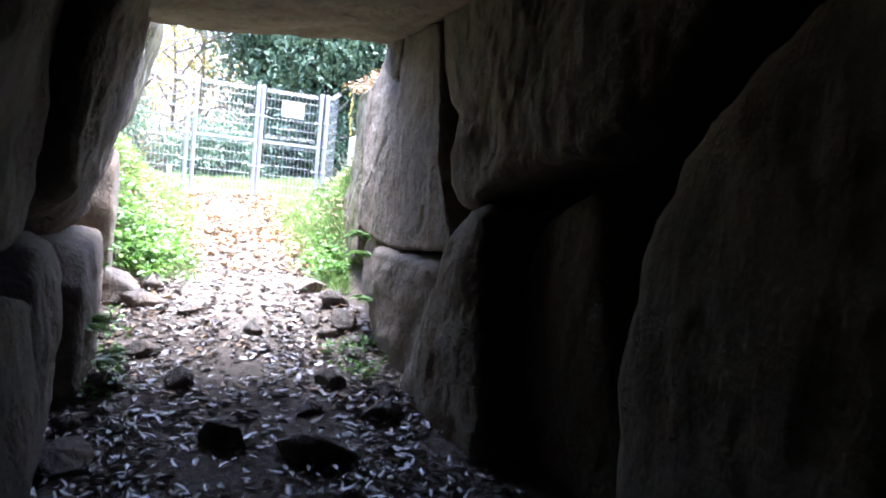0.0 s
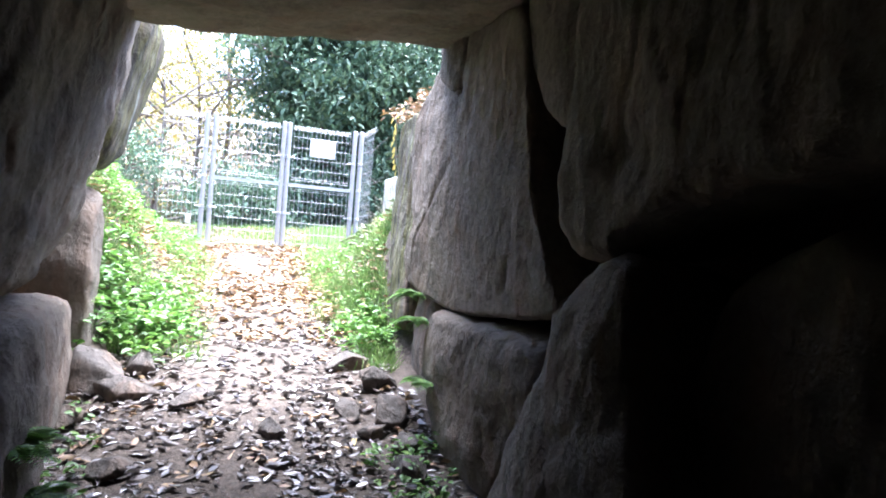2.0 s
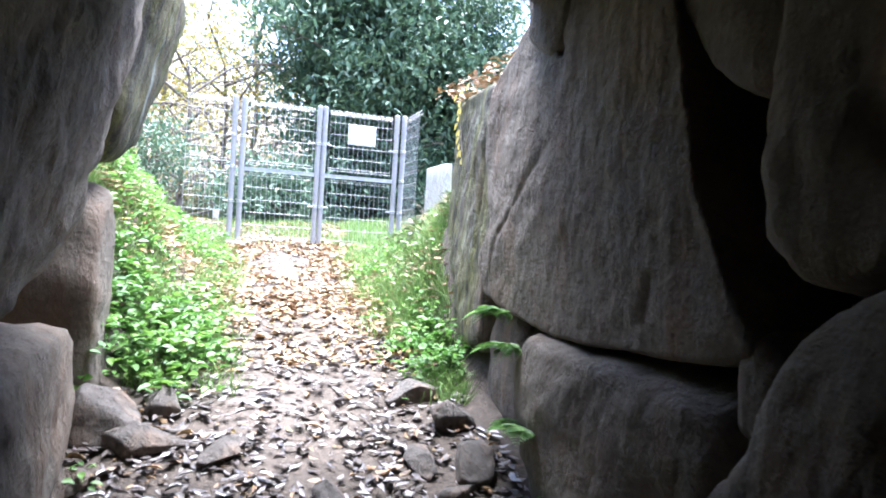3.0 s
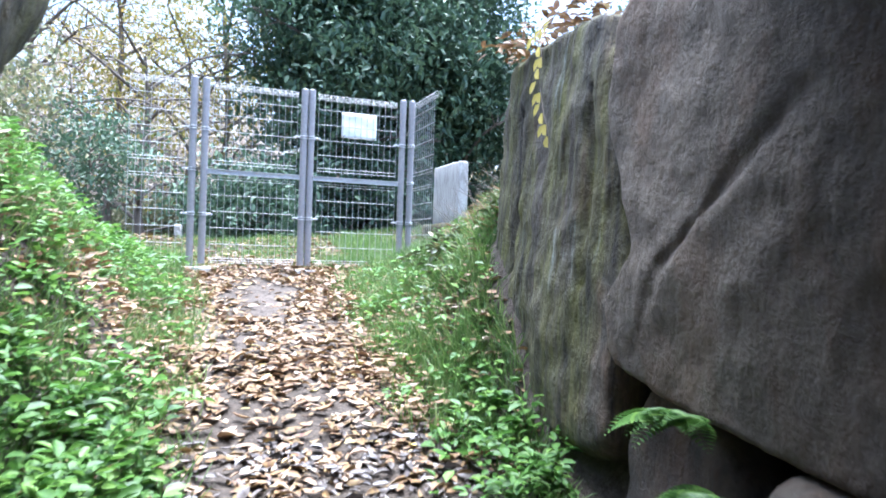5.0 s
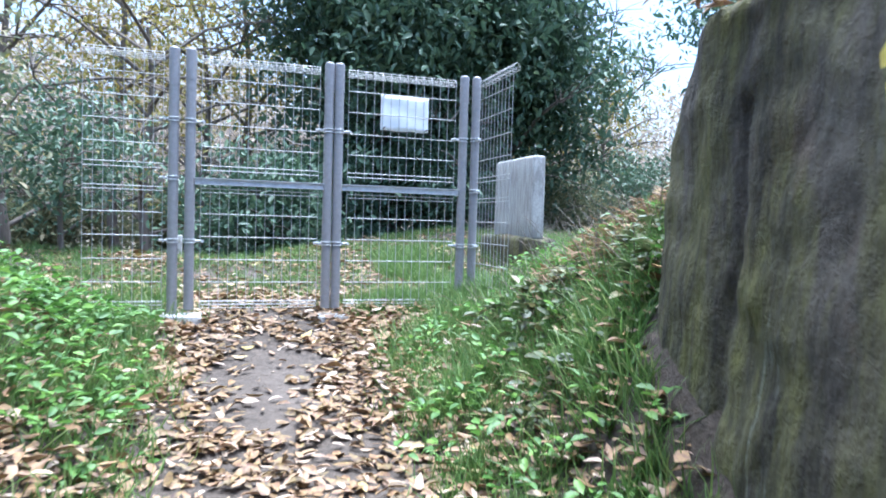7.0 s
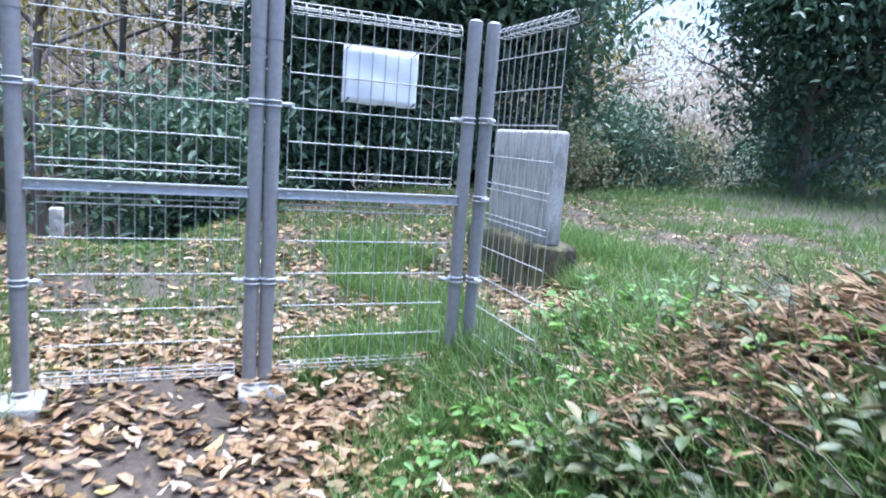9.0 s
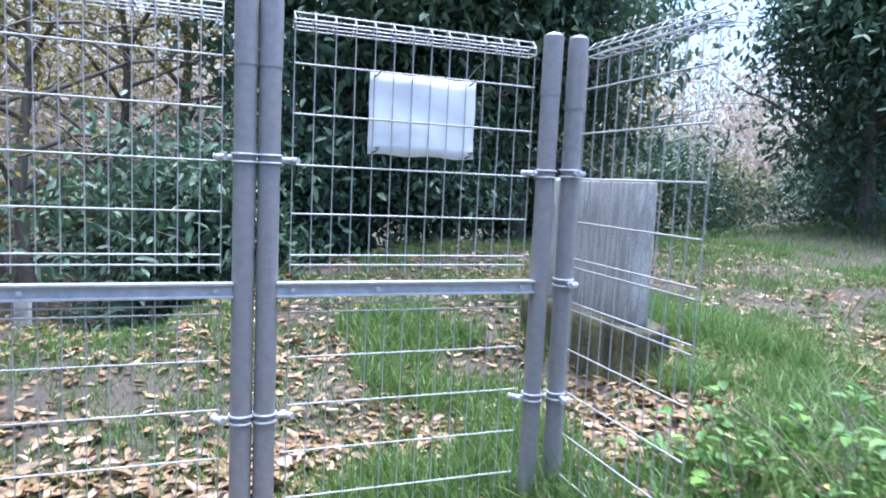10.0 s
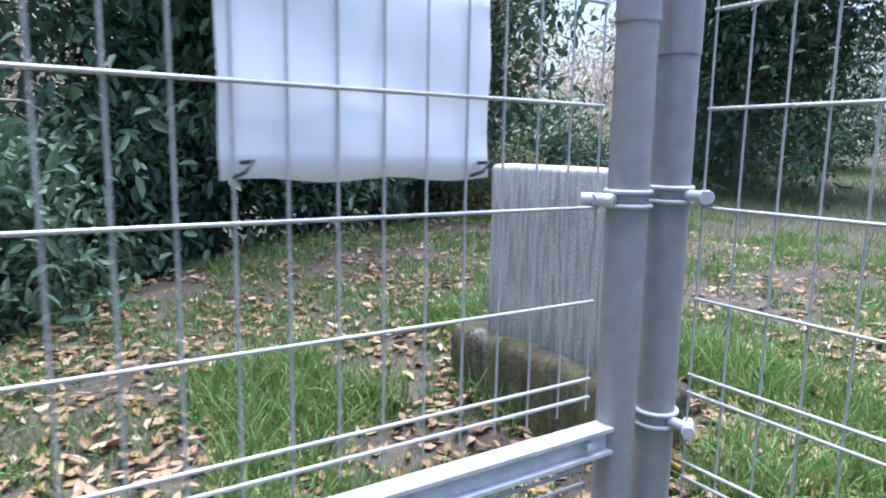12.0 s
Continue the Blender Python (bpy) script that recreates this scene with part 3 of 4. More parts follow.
STONES = [(1.02, 3.42, 0.54, 0.3, 0.24), (0.64, 3.62, 0.26, 0.22, 0.22), (-0.02, 6.05, 0.5, 0.4, 0.36), (0.24, 6.2, 0.24, 0.22, 0.24), (0.2, 5.85, 0.36, 0.24, 0.2),
          (-0.12, 5.6, 0.34, 0.22, 0.16), (1.0, 5.35, 0.26, 0.2, 0.16), (1.78, 6.0, 0.34, 0.3, 0.24), (1.66, 6.3, 0.4, 0.26, 0.2), (1.78, 5.6, 0.5, 0.26, 0.26), (1.5, 5.62, 0.3, 0.22, 0.18),
          (1.42, 4.45, 0.26, 0.24, 0.22), (1.62, 3.9, 0.3, 0.22, 0.2), (1.15, 4.0, 0.24, 0.16, 0.1), (0.42, 4.5, 0.3, 0.22, 0.16), (0.02, 4.45, 0.3, 0.24, 0.16), (0.2, 5.1, 0.24, 0.18, 0.14),
          (-0.15, 3.5, 0.4, 0.3, 0.18), (1.7, 4.9, 0.28, 0.26, 0.2), (1.78, 5.2, 0.24, 0.2, 0.16), (0.55, 5.75, 0.3, 0.2, 0.12), (1.75, 4.3, 0.24, 0.24, 0.16), (-0.15, 3.95, 0.24, 0.2, 0.15), (1.6, 5.35, 0.2, 0.15, 0.12)]
for k, (x, y, a, b, c) in enumerate(STONES):
    loose_stone(x, y, a * 1.15, b * 1.15, c * 1.0, k + 1, "%s brown stone lying among dead leaves" % ("large flat" if a > 0.45 else "small rough" if a < 0.28 else "rough"), 0.24, (k * 47) % 180 if k > 1 else -8)


# ---------------------------------------------------------------- leaves
RNG = np.random.default_rng(11)


def unit(v):
    return v / np.maximum(1e-9, np.linalg.norm(v, axis=1, keepdims=True))


def leaf_mesh(name, pos, along, up, length, width, material, parent=None, fold=0.25, shape="leaf"):
    """Many leaves in one mesh: each starts at pos, points along, is folded along its rib."""
    n = len(pos)
    along = unit(along)
    side = unit(np.cross(along, up))
    nrm = np.cross(side, along)
    L, W = np.asarray(length).reshape(-1, 1) * np.ones((n, 1)), np.asarray(width).reshape(-1, 1) * np.ones((n, 1))
    rows = []
    if shape == "blade":
        spec = [(0, -0.5, 0), (0, 0.5, 0), (0.45, -0.4, 0.12), (0.45, 0.4, 0.12), (0.8, -0.25, 0.0), (0.8, 0.25, 0.0), (1.0, 0, -0.16)]
        faces = [(0, 1, 3, 2), (2, 3, 5, 4), (4, 5, 6)]
        for a, s, h in spec:
            rows.append(pos + along * L * a + side * W * s + nrm * L * h)
    else:
        spec = [(0, 0, 0), (0.3, -0.46, 1), (0.3, 0.46, 1), (0.7, -0.38, 0.8), (0.7, 0.38, 0.8), (1.0, 0, -0.35), (0.5, 0, 0.0)]
        faces = [(0, 6, 1), (0, 2, 6), (1, 6, 3), (2, 4, 6), (3, 6, 5), (6, 4, 5)]
        for a, s, h in spec:
            rows.append(pos + along * L * a + side * W * s + nrm * W * fold * h)
    k = len(rows)
    verts = np.stack(rows, 1).reshape(-1, 3)
    me = bpy.data.meshes.new(name)
    loops, starts, tot = [], [], 0
    sizes = [len(f) for f in faces]
    flat = np.concatenate([np.array(f) for f in faces])
    all_idx = (np.arange(n)[:, None] * k + flat[None, :]).ravel()
    tot_sizes = np.tile(np.array(sizes), n)
    me.vertices.add(len(verts))
    me.vertices.foreach_set("co", verts.astype(np.float32).ravel())
    me.loops.add(len(all_idx))
    me.loops.foreach_set("vertex_index", all_idx.astype(np.int32))
    me.polygons.add(len(tot_sizes))
    me.polygons.foreach_set("loop_start", np.concatenate([[0], np.cumsum(tot_sizes)[:-1]]).astype(np.int32))
    me.update(calc_edges=True)
    me.validate()
    me.materials.append(material)
    ob = new(name, me)
    if parent:
        ob.parent = parent
    return ob


def ground_points(n, x0, x1, y0, y1, keep):
    out = []
    while len(out) < n:
        for x, y in zip(RNG.uniform(x0, x1, n), RNG.uniform(y0, y1, n)):
            if RNG.random() < keep(x, y):
                out.append((x, y, ground_z(x, y)))
    return np.array(out[:n])


def path_mid(y):
    return float(np.interp(y, [0, 5, 8, 10.5, 14], [0.8, 0.95, 1.15, 1.3, 1.2]))


def patch(x, y, s, o):
    return 0.5 + 0.5 * noise.noise(Vector((x * s, y * s, o)))


def clear(x, y):
    """False where a wall stone stands."""
    if y < 5.9:
        return -0.35 < x < 1.98
    if y < 8.2:
        return x < 2.02 + 0.2 * (y - 6.4) and x > (0.02 if y < 6.95 else -3)
    return True


def litter_keep(x, y):
    if not clear(x, y):
        return 0
    bare = max(0.0, 1 - abs(x - path_mid(y) + 0.05 + 0.5 * noise.noise(Vector((x, y * 0.9, 9)))) / 0.4) * (0.38 if y > 8.5 or y < 5.6 else 0.15)
    return max(0.06, patch(x, y, 2.2, 1) * 1.1 - bare) * (0.6 if y < 7.4 else 1.0)


def litter(name, n, box, label, size=(0.045, 0.1), material=M_LITTER, lift=0.0):
    p = ground_points(n, *box, litter_keep)
    p[:, 2] += lift + RNG.uniform(0.006, 0.03, n)
    a = RNG.uniform(0, 2 * math.pi, n)
    along = np.stack([np.cos(a), np.sin(a), RNG.uniform(-0.15, 0.3, n)], 1)
    up = unit(np.stack([RNG.normal(0, 0.35, n), RNG.normal(0, 0.35, n), np.ones(n)], 1))
    L = RNG.uniform(*size, n)
    ob = leaf_mesh(name, p, along, up, L, L * RNG.uniform(0.32, 0.5, n), material, None, RNG.uniform(-0.5, 0.55, (n, 1)))
    return tagged(ob, label, "fallen leaves", kind="stuff")


litter("fallen_leaves", 6000, (-0.4, 2.0, 1.2, 7.3), "damp grey-brown dead leaves, darkened for the shaded passage floor", (0.04, 0.095), M_DAMP_SHADED)
litter("fallen_leaves", 350, (-0.4, 2.0, 4.0, 6.6), "dry red-brown dead leaves near the passage mouth")
litter("fallen_leaves", 19000, (-1.6, 3.6, 6.7, 11.5), "brown and yellow dead leaves over path and banks", (0.04, 0.105))
litter("fallen_leaves", 7000, (-2.5, 8, 11.0, 17), "brown dead leaves lying in the grass behind the gate")
litter("fallen_leaves", 1500, (-0.4, 1.95, -1.2, 1.4), "dead leaves on the dark inner passage floor", (0.04, 0.095), M_DAMP_SHADED)
litter("fallen_leaves", 5000, (-8, -1.5, 6, 16), "dead leaves scattered under the bank trees", (0.07, 0.14))
litter("fallen_leaves", 5000, (3.5, 12, 5.6, 12), "dead leaves scattered over the upper bank", (0.07, 0.14))
litter("fallen_leaves", 3000, (-0.6, 4.6, 10.9, 14.2), "brown and yellow dead leaves just behind the gate")
litter("fallen_leaves", 1500, (1.6, 3.4, 7.2, 10.8), "dead leaves caught in the grass of the bank", lift=0.07)
litter("fallen_leaves", 1200, (-1.6, 0.6, 6.9, 10.4), "dead leaves caught in the weeds of the bank", lift=0.07)
topl = np.stack([RNG.uniform(2.2, 2.9, 900), RNG.uniform(5.2, 7.9, 900), np.zeros(900)], 1)
topl[:, 2] = [max(ground_z(x, y), 2.68 + 0.02 * x) + RNG.uniform(0.0, 0.1) for x, y, _ in topl]
tagged(leaf_mesh("fallen_leaves", topl, RNG.normal(0, 1, (900, 3)) * (1, 1, 0.4), unit(RNG.normal(0, 0.5, (900, 3)) + (0, 0, 1)), RNG.uniform(0.05, 0.1, 900), 0.035, M_LITTER), "dead leaves heaped on top of the wall stones", "fallen leaves", kind="stuff")


def grass(name, n, box, keep, height, label):
    p = ground_points(n, *box, keep)
    lean = RNG.normal(0, 0.45, (n, 3)) + (0, 0, 1)
    lean[:, 2] = np.maximum(0.35, lean[:, 2])
    h = RNG.uniform(*height, n)
    ob = leaf_mesh(name, p - (0, 0, 0.01), lean, RNG.normal(0, 1, (n, 3)) + (0.01, 0, 0), h, RNG.uniform(0.004, 0.009, n), M_GRASS, None, 0.2, "blade")
    return tagged(ob, label, "grass", kind="stuff")


def grass_keep(x, y):
    if not clear(x, y) or y < 5.9:
        return 0
    off = abs(x - path_mid(y))
    edge = step(0.35, 0.95, off)
    if y > 11.2:
        edge = 0.55 + 0.45 * step(0.8, 2.6, off)
    return edge * step(0.38, 0.6, patch(x, y, 1.7, 7)) * step(0.25, 0.5, patch(x, y, 6, 3))


grass("grass", 44000, (-1.8, 3.6, 6.2, 11.2), grass_keep, (0.06, 0.2), "tufts of fresh green grass along the path banks")
grass("grass", 26000, (1.8, 4.6, 9.4, 13), grass_keep, (0.08, 0.24), "long green grass round the gate and marker")
grass("grass", 52000, (-2, 9, 10.9, 16.5), grass_keep, (0.04, 0.13), "rough green grass behind the gate")
grass("grass", 7000, (1.4, 2.8, 7.2, 10.8), lambda x, y: step(right_foot(y) - 0.15, right_foot(y) + 0.2, x) * step(0.4, 0.62, patch(x, y, 4, 8)) if clear(x, y) else 0, (0.1, 0.28), "long fresh grass hanging over the path's edge")
grass("grass", 26000, (-0.6, 4.6, 10.9, 14.4), lambda x, y: 0.15 + 0.85 * step(0.38, 0.62, patch(x, y, 3.2, 8)), (0.025, 0.085), "short mown grass between the leaves behind the gate")
grass("grass", 12000, (-1.7, 0.75, 6.4, 10.6), lambda x, y: step(0.75, 0.35, x) * step(0.35, 0.6, patch(x, y, 3, 12)) if clear(x, y) else 0, (0.06, 0.2), "tufts of grass among the weeds of the bank")
grass("grass", 16000, (7, 17, 11, 20), lambda x, y: 1, (0.08, 0.26), "rough green grass of the clearing")
grass("grass", 16000, (-6, 22, 17.0, 26), lambda x, y: 1, (0.15, 0.38), "long rough grass at the wood's edge")
grass("grass", 9000, (4, 12, 6.5, 12), lambda x, y: 1, (0.12, 0.3), "rough grass over the upper bank")
grass("grass", 7000, (-8, -1.8, 6.5, 15), lambda x, y: 1, (0.1, 0.25), "thin grass under the bank trees")
grass("grass", 4000, (2.0, 4.2, 8.2, 10.2), lambda x, y: 0.7 if clear(x, y) else 0, (0.1, 0.3), "long thin grass growing through the bracken")


def weeds(name, n, box, keep, size, material, label, lift=(0.02, 0.22), slim=(0.45, 0.65)):
    """Low leafy plants: small rosettes of ovate leaves on short stems."""
    m = n // 7
    c = ground_points(m, *box, keep)
    p = np.repeat(c, 7, 0)
    n = len(p)
    a = RNG.uniform(0, 2 * math.pi, n)
    h = np.repeat(RNG.uniform(*lift, m), 7)
    p = p + np.stack([np.cos(a) * 0.03, np.sin(a) * 0.03, h + RNG.uniform(-0.03, 0.03, n)], 1)
    along = np.stack([np.cos(a), np.sin(a), RNG.uniform(-0.3, 0.6, n)], 1)
    L = RNG.uniform(*size, n)
    ob = leaf_mesh(name, p, along, unit(RNG.normal(0, 0.3, (n, 3)) + (0, 0, 1)), L, L * RNG.uniform(*slim, n), material)
    return tagged(ob, label, "weeds", kind="stuff")


def left_bank(x, y):
    return step(0.75, 0.2, x) * step(0.22, 0.5, patch(x, y, 1.6, 3)) if clear(x, y) else 0


def right_bank(x, y):
    return step(right_foot(y) - 0.35, right_foot(y) + 0.3, x) * step(0.3, 0.6, patch(x, y, 1.8, 5)) if clear(x, y) else 0


weeds("weeds", 7700, (-1.6, 0.8, 6.3, 10.4), left_bank, (0.03, 0.075), M_WEED, "bright green leafy weeds on the path bank")
weeds("weeds", 1700, (1.4, 3.6, 7.4, 10.6), right_bank, (0.03, 0.07), M_WEED, "bright green leafy weeds below the mossy boulder")
weeds("weeds", 1200, (-0.25, 0.7, 6.2, 7.4), lambda x, y: step(0.75, 0.0, x), (0.04, 0.09), M_WEED, "bright green weeds at the passage mouth", (0.03, 0.3))
weeds("weeds", 700, (1.45, 2.1, 6.4, 7.6), lambda x, y: step(1.4, 2.0, x) if clear(x, y) else 0, (0.04, 0.08), M_WEED, "green weeds beside the passage mouth", (0.03, 0.2))
weeds("dry_bracken", 16000, (2.3, 4.4, 8.2, 9.9), lambda x, y: step(2.4, 3.0, x) * step(9.9, 9.3, y) * step(0.3, 0.6, patch(x, y, 2.5, 2)) if clear(x, y) else 0, (0.03, 0.08), M_DRYFERN, "tangled red-brown dry bracken on the bank", (0.02, 0.2), (0.12, 0.3))
weeds("brambles", 900, (2.0, 3.6, 8.2, 9.6), lambda x, y: step(2.0, 2.5, x) * step(3.6, 2.7, x) * step(0.35, 0.55, patch(x, y, 3, 6)) if clear(x, y) else 0, (0.045, 0.095), M_BRAMBLE, "dark green bramble leaves on the bank", (0.05, 0.25))
weeds("weeds", 300, (-0.3, 0.1, 4.2, 5.6), lambda x, y: 1, (0.03, 0.06), M_WEED, "small green weeds on the passage floor", (0.02, 0.1))
weeds("weeds", 260, (1.5, 1.9, 4.5, 5.2), lambda x, y: 1, (0.03, 0.06), M_WEED, "small green weeds by the fallen stones", (0.02, 0.1))


def twigs(name, n, box, keep, label):
    bm = bmesh.new()
    for x, y, z in ground_points(n, *box, keep):
        d = Vector((RNG.normal(0, 0.6), RNG.normal(0, 0.6), 1)).normalized() * RNG.uniform(0.2, 0.55)
        b = Vector((x, y, z))
        tube_bm([b, b + d * 0.5, b + d + Vector((0, 0, -0.08))], 0.003, 4, bm, 0.001)
    return tagged(part(name, bm, M_BARK, None), label, "twigs", kind="stuff")


twigs("dry_stalks", 700, (2.5, 4.6, 8.4, 10.2), lambda x, y: 1, "thin dry stalks standing in the bracken")
twigs("dry_stalks", 160, (3.6, 6.2, 12.2, 14.2), lambda x, y: 1, "thin dry stalks at the wood's edge")


# ---------------------------------------------------------------- ferns and vine
def fern(x, y, z, n, size, heading, label):
    f = new("fern")
    f.location = (x, y, z)
    tagged(f, label, "fern")
    rng = random.Random(int(x * 100 + y * 10))
    for k in range(n):
        a = heading + (k - (n - 1) / 2) * 2.4 / n + rng.uniform(-0.1, 0.1)
        L = size * rng.uniform(0.7, 1.1)
        rise = rng.uniform(0.35, 0.9)
        pos, along, ln = [], [], []
        dirv = Vector((math.cos(a), math.sin(a), 0))
        sidev = Vector((-math.sin(a), math.cos(a), 0))
        for i in range(16):
            t = (i + 1) / 16
            q = dirv * L * t + Vector((0, 0, L * (rise * t - 0.75 * t * t)))
            for s in (-1, 1):
                pos.append(q)
                along.append(sidev * s + dirv * 0.45 + Vector((0, 0, -0.1)))
                ln.append(L * 0.34 * math.sin(math.pi * (0.12 + 0.86 * t)) + 0.008)
        ln = np.array(ln)
        leaf_mesh("frond", np.array(pos), np.array(along), np.array([(0, 0, 1)] * len(pos)), ln, ln * 0.3, M_WEED, f)


fern(-0.18, 4.6, 0.52, 9, 0.28, 0.2, "small bright green fern against the wall foot")
fern(-0.05, 4.4, 0.36, 7, 0.22, 0.0, "small bright green fern against the wall foot")
fern(1.98, 5.86, 1.14, 9, 0.2, 3.6, "bright green fern growing from a wall crack")
fern(1.95, 5.62, 0.98, 8, 0.2, 3.4, "bright green fern growing from a wall crack")
fern(1.95, 5.35, 0.62, 7, 0.2, 3.3, "small green fern among the wall stones")


def vine():
    v = new("vine")
    v.location = (2.1, 7.0, 2.7)
    tagged(v, "hanging vine with yellow autumn leaves on a boulder", "vine")
    pts = [(0.1 - 0.13 * min(1, k / 3) + 0.008 * math.sin(k * 1.7), -0.012 * k + 0.02 * math.sin(k), 0.05 - 0.052 * k) for k in range(13)]
    part("stem", tube_bm(pts, 0.0025, 5), M_BARK, v)
    for k, q in enumerate(pts[1:]):
        for s in ((-1, 1) if k % 3 == 1 else ((-1) ** k,)):
            leaf_mesh("leaf", np.array([q]) + (-0.012, 0, 0), np.array([(-0.15, 0.5 * s, -0.75)]), np.array([(-1.0, 0.0, 0.1)]), 0.066, 0.046, M_VINELEAF, v, 0.1)


vine()


# ---------------------------------------------------------------- trees and bushes
def crown_leaves(name, parent, clumps, per, spread, size, material, droop=0.5):
    c = np.array(clumps)
    n = len(c) * per
    p = np.repeat(c, per, 0) + RNG.normal(0, spread, (n, 3)) * (1, 1, 0.75)
    along = RNG.normal(0, 1, (n, 3)) + (0, 0, -droop)
    L = RNG.uniform(size * 0.65, size * 1.25, n)
    return leaf_mesh(name, p, along, unit(RNG.normal(0, 0.6, (n, 3)) + (0, 0, 1)), L, L * RNG.uniform(0.34, 0.5, n), material, parent)


def tree(name, x, y, height, radius, low, material, clumps, per, size, label, seed, trunk_r=0.11, limbs=9, spread=0.28, hollow=0.35, limb_droop=0.0):
    rng = random.Random(seed)
    z0 = ground_z(x, y) - 0.1
    t = new(name)
    t.location = (x, y, z0)
    tagged(t, label, "bush" if "bush" in name else "tree")
    bm = bmesh.new()
    trunk_pts = [(0.12 * height * 0.1 * math.sin(k * 1.3 + seed), 0.1 * height * 0.1 * math.cos(k * 1.1 + seed), height * 0.82 * k / 6) for k in range(7)]
    tube_bm(trunk_pts, trunk_r, 10, bm, trunk_r * 0.25)
    part("trunk", bm, M_BARK, t)
    for k in range(limbs):
        h = low + (height * 0.8 - low) * (k + 0.5) / limbs
        a = k * 2.4 + rng.uniform(-0.4, 0.4)
        r = radius * rng.uniform(0.55, 0.95)
        i = min(5, int(h / (height * 0.82) * 6))
        b = Vector(trunk_pts[i]).lerp(Vector(trunk_pts[i + 1]), h / (height * 0.82) * 6 - i)
        e = b + Vector((math.cos(a) * r, math.sin(a) * r, rng.uniform(0.1, 0.6) * r - limb_droop * r))
        m = b.lerp(e, 0.5) + Vector((rng.uniform(-0.15, 0.15) * r, rng.uniform(-0.15, 0.15) * r, 0.12 * r))
        bm = tube_bm([b, b.lerp(m, 0.5), m, m.lerp(e, 0.5) + Vector((0, 0, 0.05)), e], trunk_r * 0.4, 6, None, 0.008)
        for _ in range(6):
            s = m.lerp(e, rng.random())
            tip = s + Vector((rng.uniform(-1, 1), rng.uniform(-1, 1), rng.uniform(-0.3, 0.7))) * r * 0.4
            tube_bm([s, s.lerp(tip, 0.5) + Vector((0, 0, 0.04)), tip], 0.013, 4, bm, 0.003)
        part("limb", bm, M_BARK, t)
    if clumps:
        pts = []
        while len(pts) < clumps:
            d = Vector((rng.gauss(0, 1), rng.gauss(0, 1), rng.gauss(0, 1))).normalized()
            bulge = 0.72 + 0.5 * noise.noise(d * 1.9 + Vector((seed, 0, 0)))
            r = bulge * (hollow + (1 - hollow) * rng.random()) * 1.15
            q = Vector((d.x * radius * r, d.y * radius * r, low + (height - low) * (0.5 + 0.5 * d.z * r)))
            if q.z > 0.15:
                pts.append(q)
        crown_leaves("crown", t, pts, per, spread, size, material)
    return t


EG = "broad dark evergreen tree with glossy leaves"
tree("evergreen_tree", 3.4, 17.2, 9.0, 2.7, 0.4, M_EVERGREEN, 620, 64, 0.16, EG + " behind the gate", 1, 0.14, 10, 0.3)
tree("evergreen_tree", 5.9, 17.6, 8.0, 2.1, 0.3, M_EVERGREEN, 460, 60, 0.16, EG + " behind the fence", 2, 0.13, 9, 0.3)
tree("evergreen_tree", 11.8, 16.6, 7.5, 2.7, 0.2, M_EVERGREEN, 480, 60, 0.16, EG + " at the clearing's edge", 3, 0.14, 9, 0.32)
tree("evergreen_bush", 1.3, 14.9, 2.2, 1.1, 0.1, M_EVERGREEN, 110, 55, 0.11, "low dense evergreen bush behind the gate", 4, 0.05, 6, 0.2)
tree("evergreen_bush", 2.4, 16.4, 2.6, 1.2, 0.1, M_EVERGREEN, 130, 55, 0.11, "dense evergreen bush behind the gate", 5, 0.05, 6, 0.2)
tree("evergreen_bush", 4.3, 16.4, 2.4, 1.2, 0.1, M_EVERGREEN, 130, 55, 0.11, "dense evergreen bush behind the marker", 6, 0.05, 6, 0.2)
tree("evergreen_bush", 6.9, 18.0, 2.0, 1.3, 0.1, M_GREYLEAF, 110, 50, 0.1, "low grey-green bush at the wood's edge", 7, 0.05, 6, 0.22)
tree("evergreen_bush", 8.8, 18.6, 1.8, 1.3, 0.1, M_GREYLEAF, 100, 50, 0.1, "low grey-green bush at the wood's edge", 8, 0.05, 6, 0.22)
tree("deciduous_tree", -0.8, 18.0, 7.5, 2.4, 1.0, M_AUTUMN, 130, 40, 0.1, "thin-leaved tree with bare grey branches", 9, 0.09, 14, 0.3)
tree("deciduous_tree", 1.2, 20.0, 8.0, 2.6, 1.2, M_AUTUMN, 90, 36, 0.12, "yellowing tree with thin autumn leaves", 10, 0.1, 14, 0.35)
tree("deciduous_tree", -2.6, 13.6, 6.5, 2.2, 1.0, M_GREYLEAF, 150, 40, 0.1, "leafy grey-green tree above the bank", 11, 0.09, 12, 0.28)
tree("deciduous_tree", -3.2, 10.6, 6.0, 2.0, 0.8, M_GREYLEAF, 170, 40, 0.09, "leafy grey-green tree above the bank", 12, 0.09, 12, 0.26)
tree("deciduous_bush", -1.7, 9.6, 2.4, 1.0, 0.2, M_GREYLEAF, 80, 40, 0.07, "dusty green bush on the path bank", 13, 0.03, 8, 0.18)
tree("deciduous_bush", -1.6, 11.8, 2.6, 1.2, 0.2, M_GREYLEAF, 100, 40, 0.08, "dusty green bush beside the fence", 14, 0.03, 8, 0.2)
tree("deciduous_bush", -0.6, 13.4, 2.0, 1.0, 0.2, M_EVERGREEN, 70, 40, 0.08, "green bush behind the mesh fence", 15, 0.03, 8, 0.2)
tree("deciduous_tree", 8.2, 21.0, 7.5, 2.2, 0.8, M_AUTUMN, 80, 34, 0.12, "yellowing tree with thin autumn leaves", 16, 0.09, 14, 0.3)
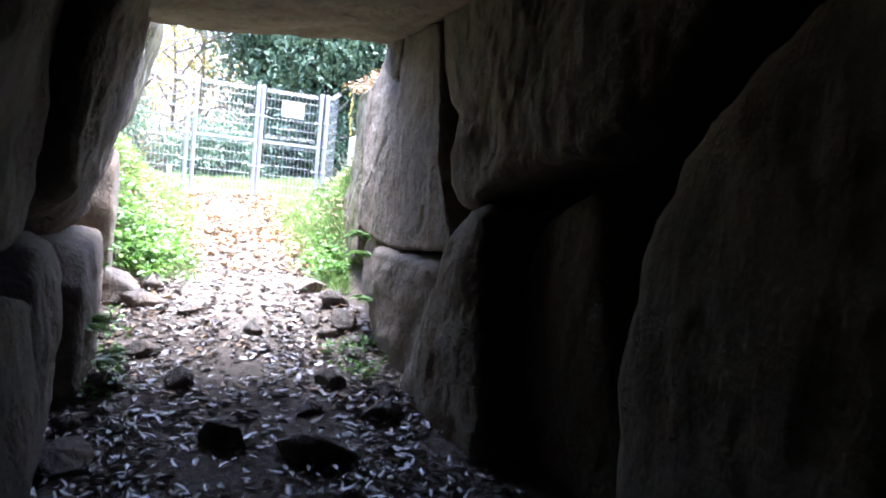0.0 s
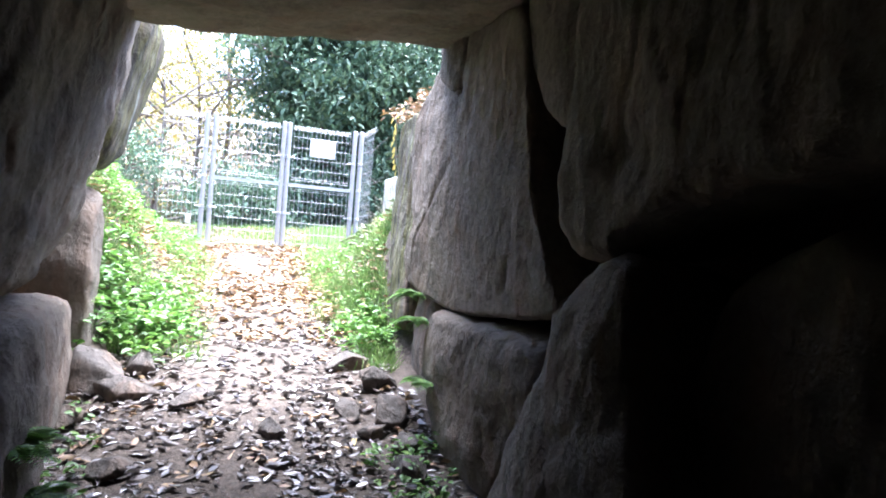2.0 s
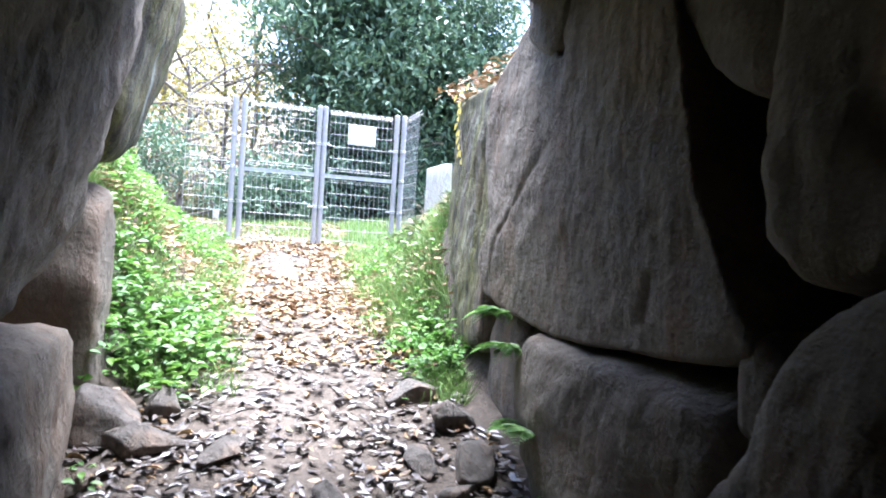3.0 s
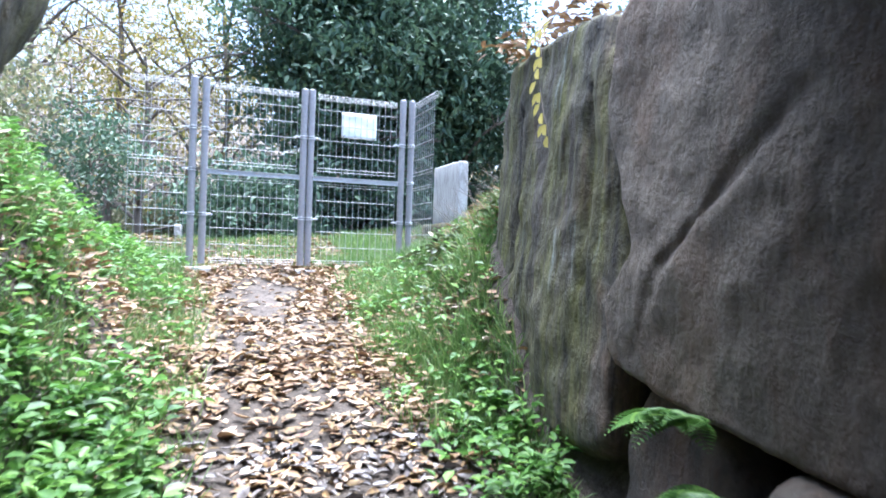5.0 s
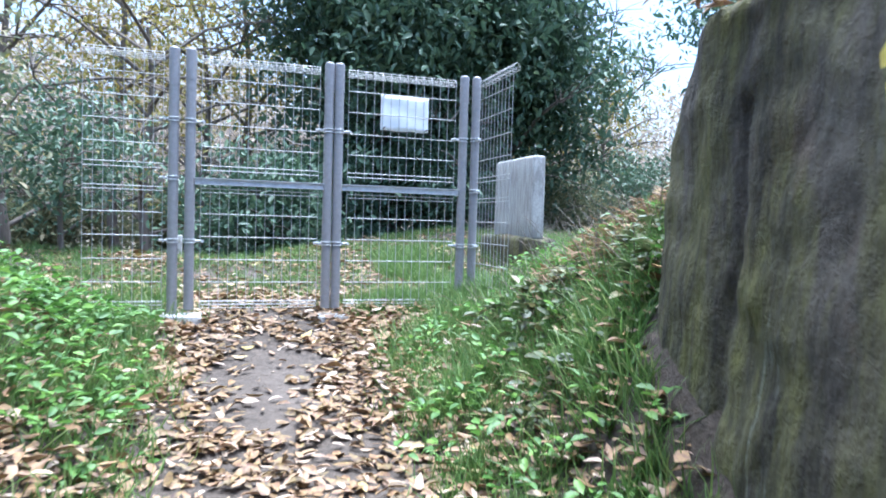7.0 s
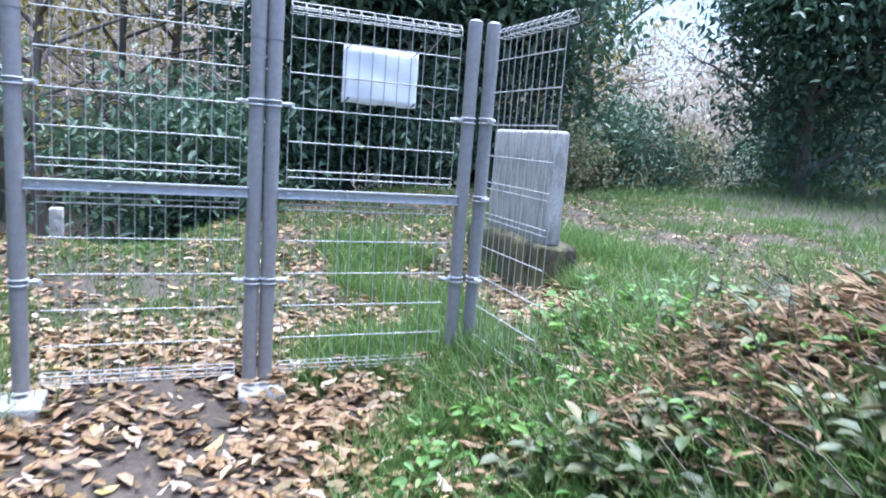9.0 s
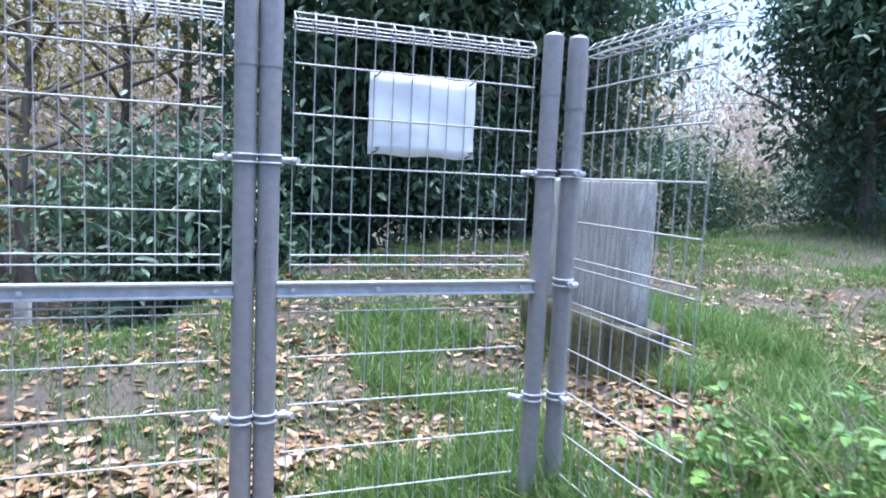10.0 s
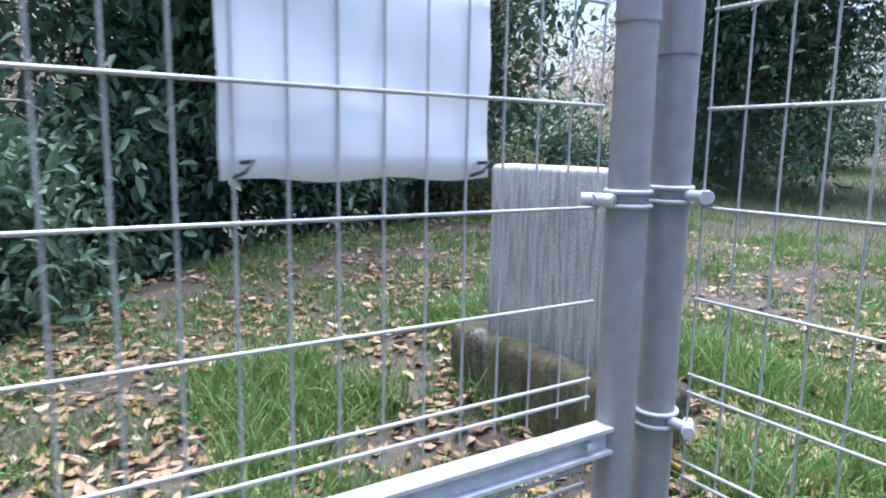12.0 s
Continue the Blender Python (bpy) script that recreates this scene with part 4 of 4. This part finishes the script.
tree("deciduous_tree", 10.5, 22.0, 6.5, 2.2, 0.8, M_AUTUMN, 70, 34, 0.12, "yellowing tree with thin autumn leaves", 17, 0.09, 14, 0.3)
tree("deciduous_tree", 13.5, 13.5, 6.5, 2.4, 0.4, M_EVERGREEN, 220, 45, 0.12, "dark leafy tree beyond the grass", 18, 0.1, 10, 0.3)

for k, (x, y, h, r) in enumerate(((-1.7, 15.4, 5.0, 2.2), (-0.2, 16.6, 4.6, 1.9), (0.5, 18.6, 5.6, 2.4), (-3.4, 17.0, 6.0, 2.6), (8.0, 19.4, 5.5, 2.0), (9.6, 20.4, 6.0, 2.2))):
    tree("bare_tree", x, y, h, r, 0.7, M_AUTUMN, 26, 22, 0.08, "crooked pale grey tree almost bare of leaves", 70 + k, 0.085, 16, 0.3)["group"] = "bare trees behind the gate"


for k in range(17):
    u = k / 16
    tree("evergreen_bush", -4.5 + 22 * u + 0.5 * math.sin(k * 5), 19.6 + 1.2 * math.sin(k * 2.3) - 2.5 * max(0, u - 0.72), (1.8 if k < 7 else 2.6) + 0.7 * math.sin(k * 3.1), 1.6, 0.0, M_EVERGREEN if k % 3 and k > 4 else M_GREYLEAF, 120, 46, 0.13,
         "dense shadowy undergrowth bush at the wood's edge", 40 + k, 0.04, 5, 0.26)["group"] = "undergrowth at the wood's edge"


def far_woods():
    pts = []
    rng = random.Random(5)
    while len(pts) < 3600:
        a = rng.uniform(-1.25, 1.25)
        r = rng.uniform(22, 42)
        x, y = 2 + r * math.sin(a), 6 + r * math.cos(a)
        top = 4.2 + 3.2 * noise.noise(Vector((x * 0.16, y * 0.16, 1)))
        pts.append((x, y, ground_z(x, y) + top * rng.random() ** 1.4))
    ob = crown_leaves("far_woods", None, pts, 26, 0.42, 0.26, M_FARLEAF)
    tagged(ob, "far woodland of brown and grey-green trees, paled for haze", "woods", kind="stuff")


# Distant haze and brightness are put into these pale leaf colours.
M_FARLEAF = leaf_mat("hazed_far_leaf", [(0, (0.2, 0.19, 0.14)), (0.5, (0.38, 0.33, 0.26)), (1, (0.55, 0.46, 0.38))], 0.7, 0.4)
far_woods()
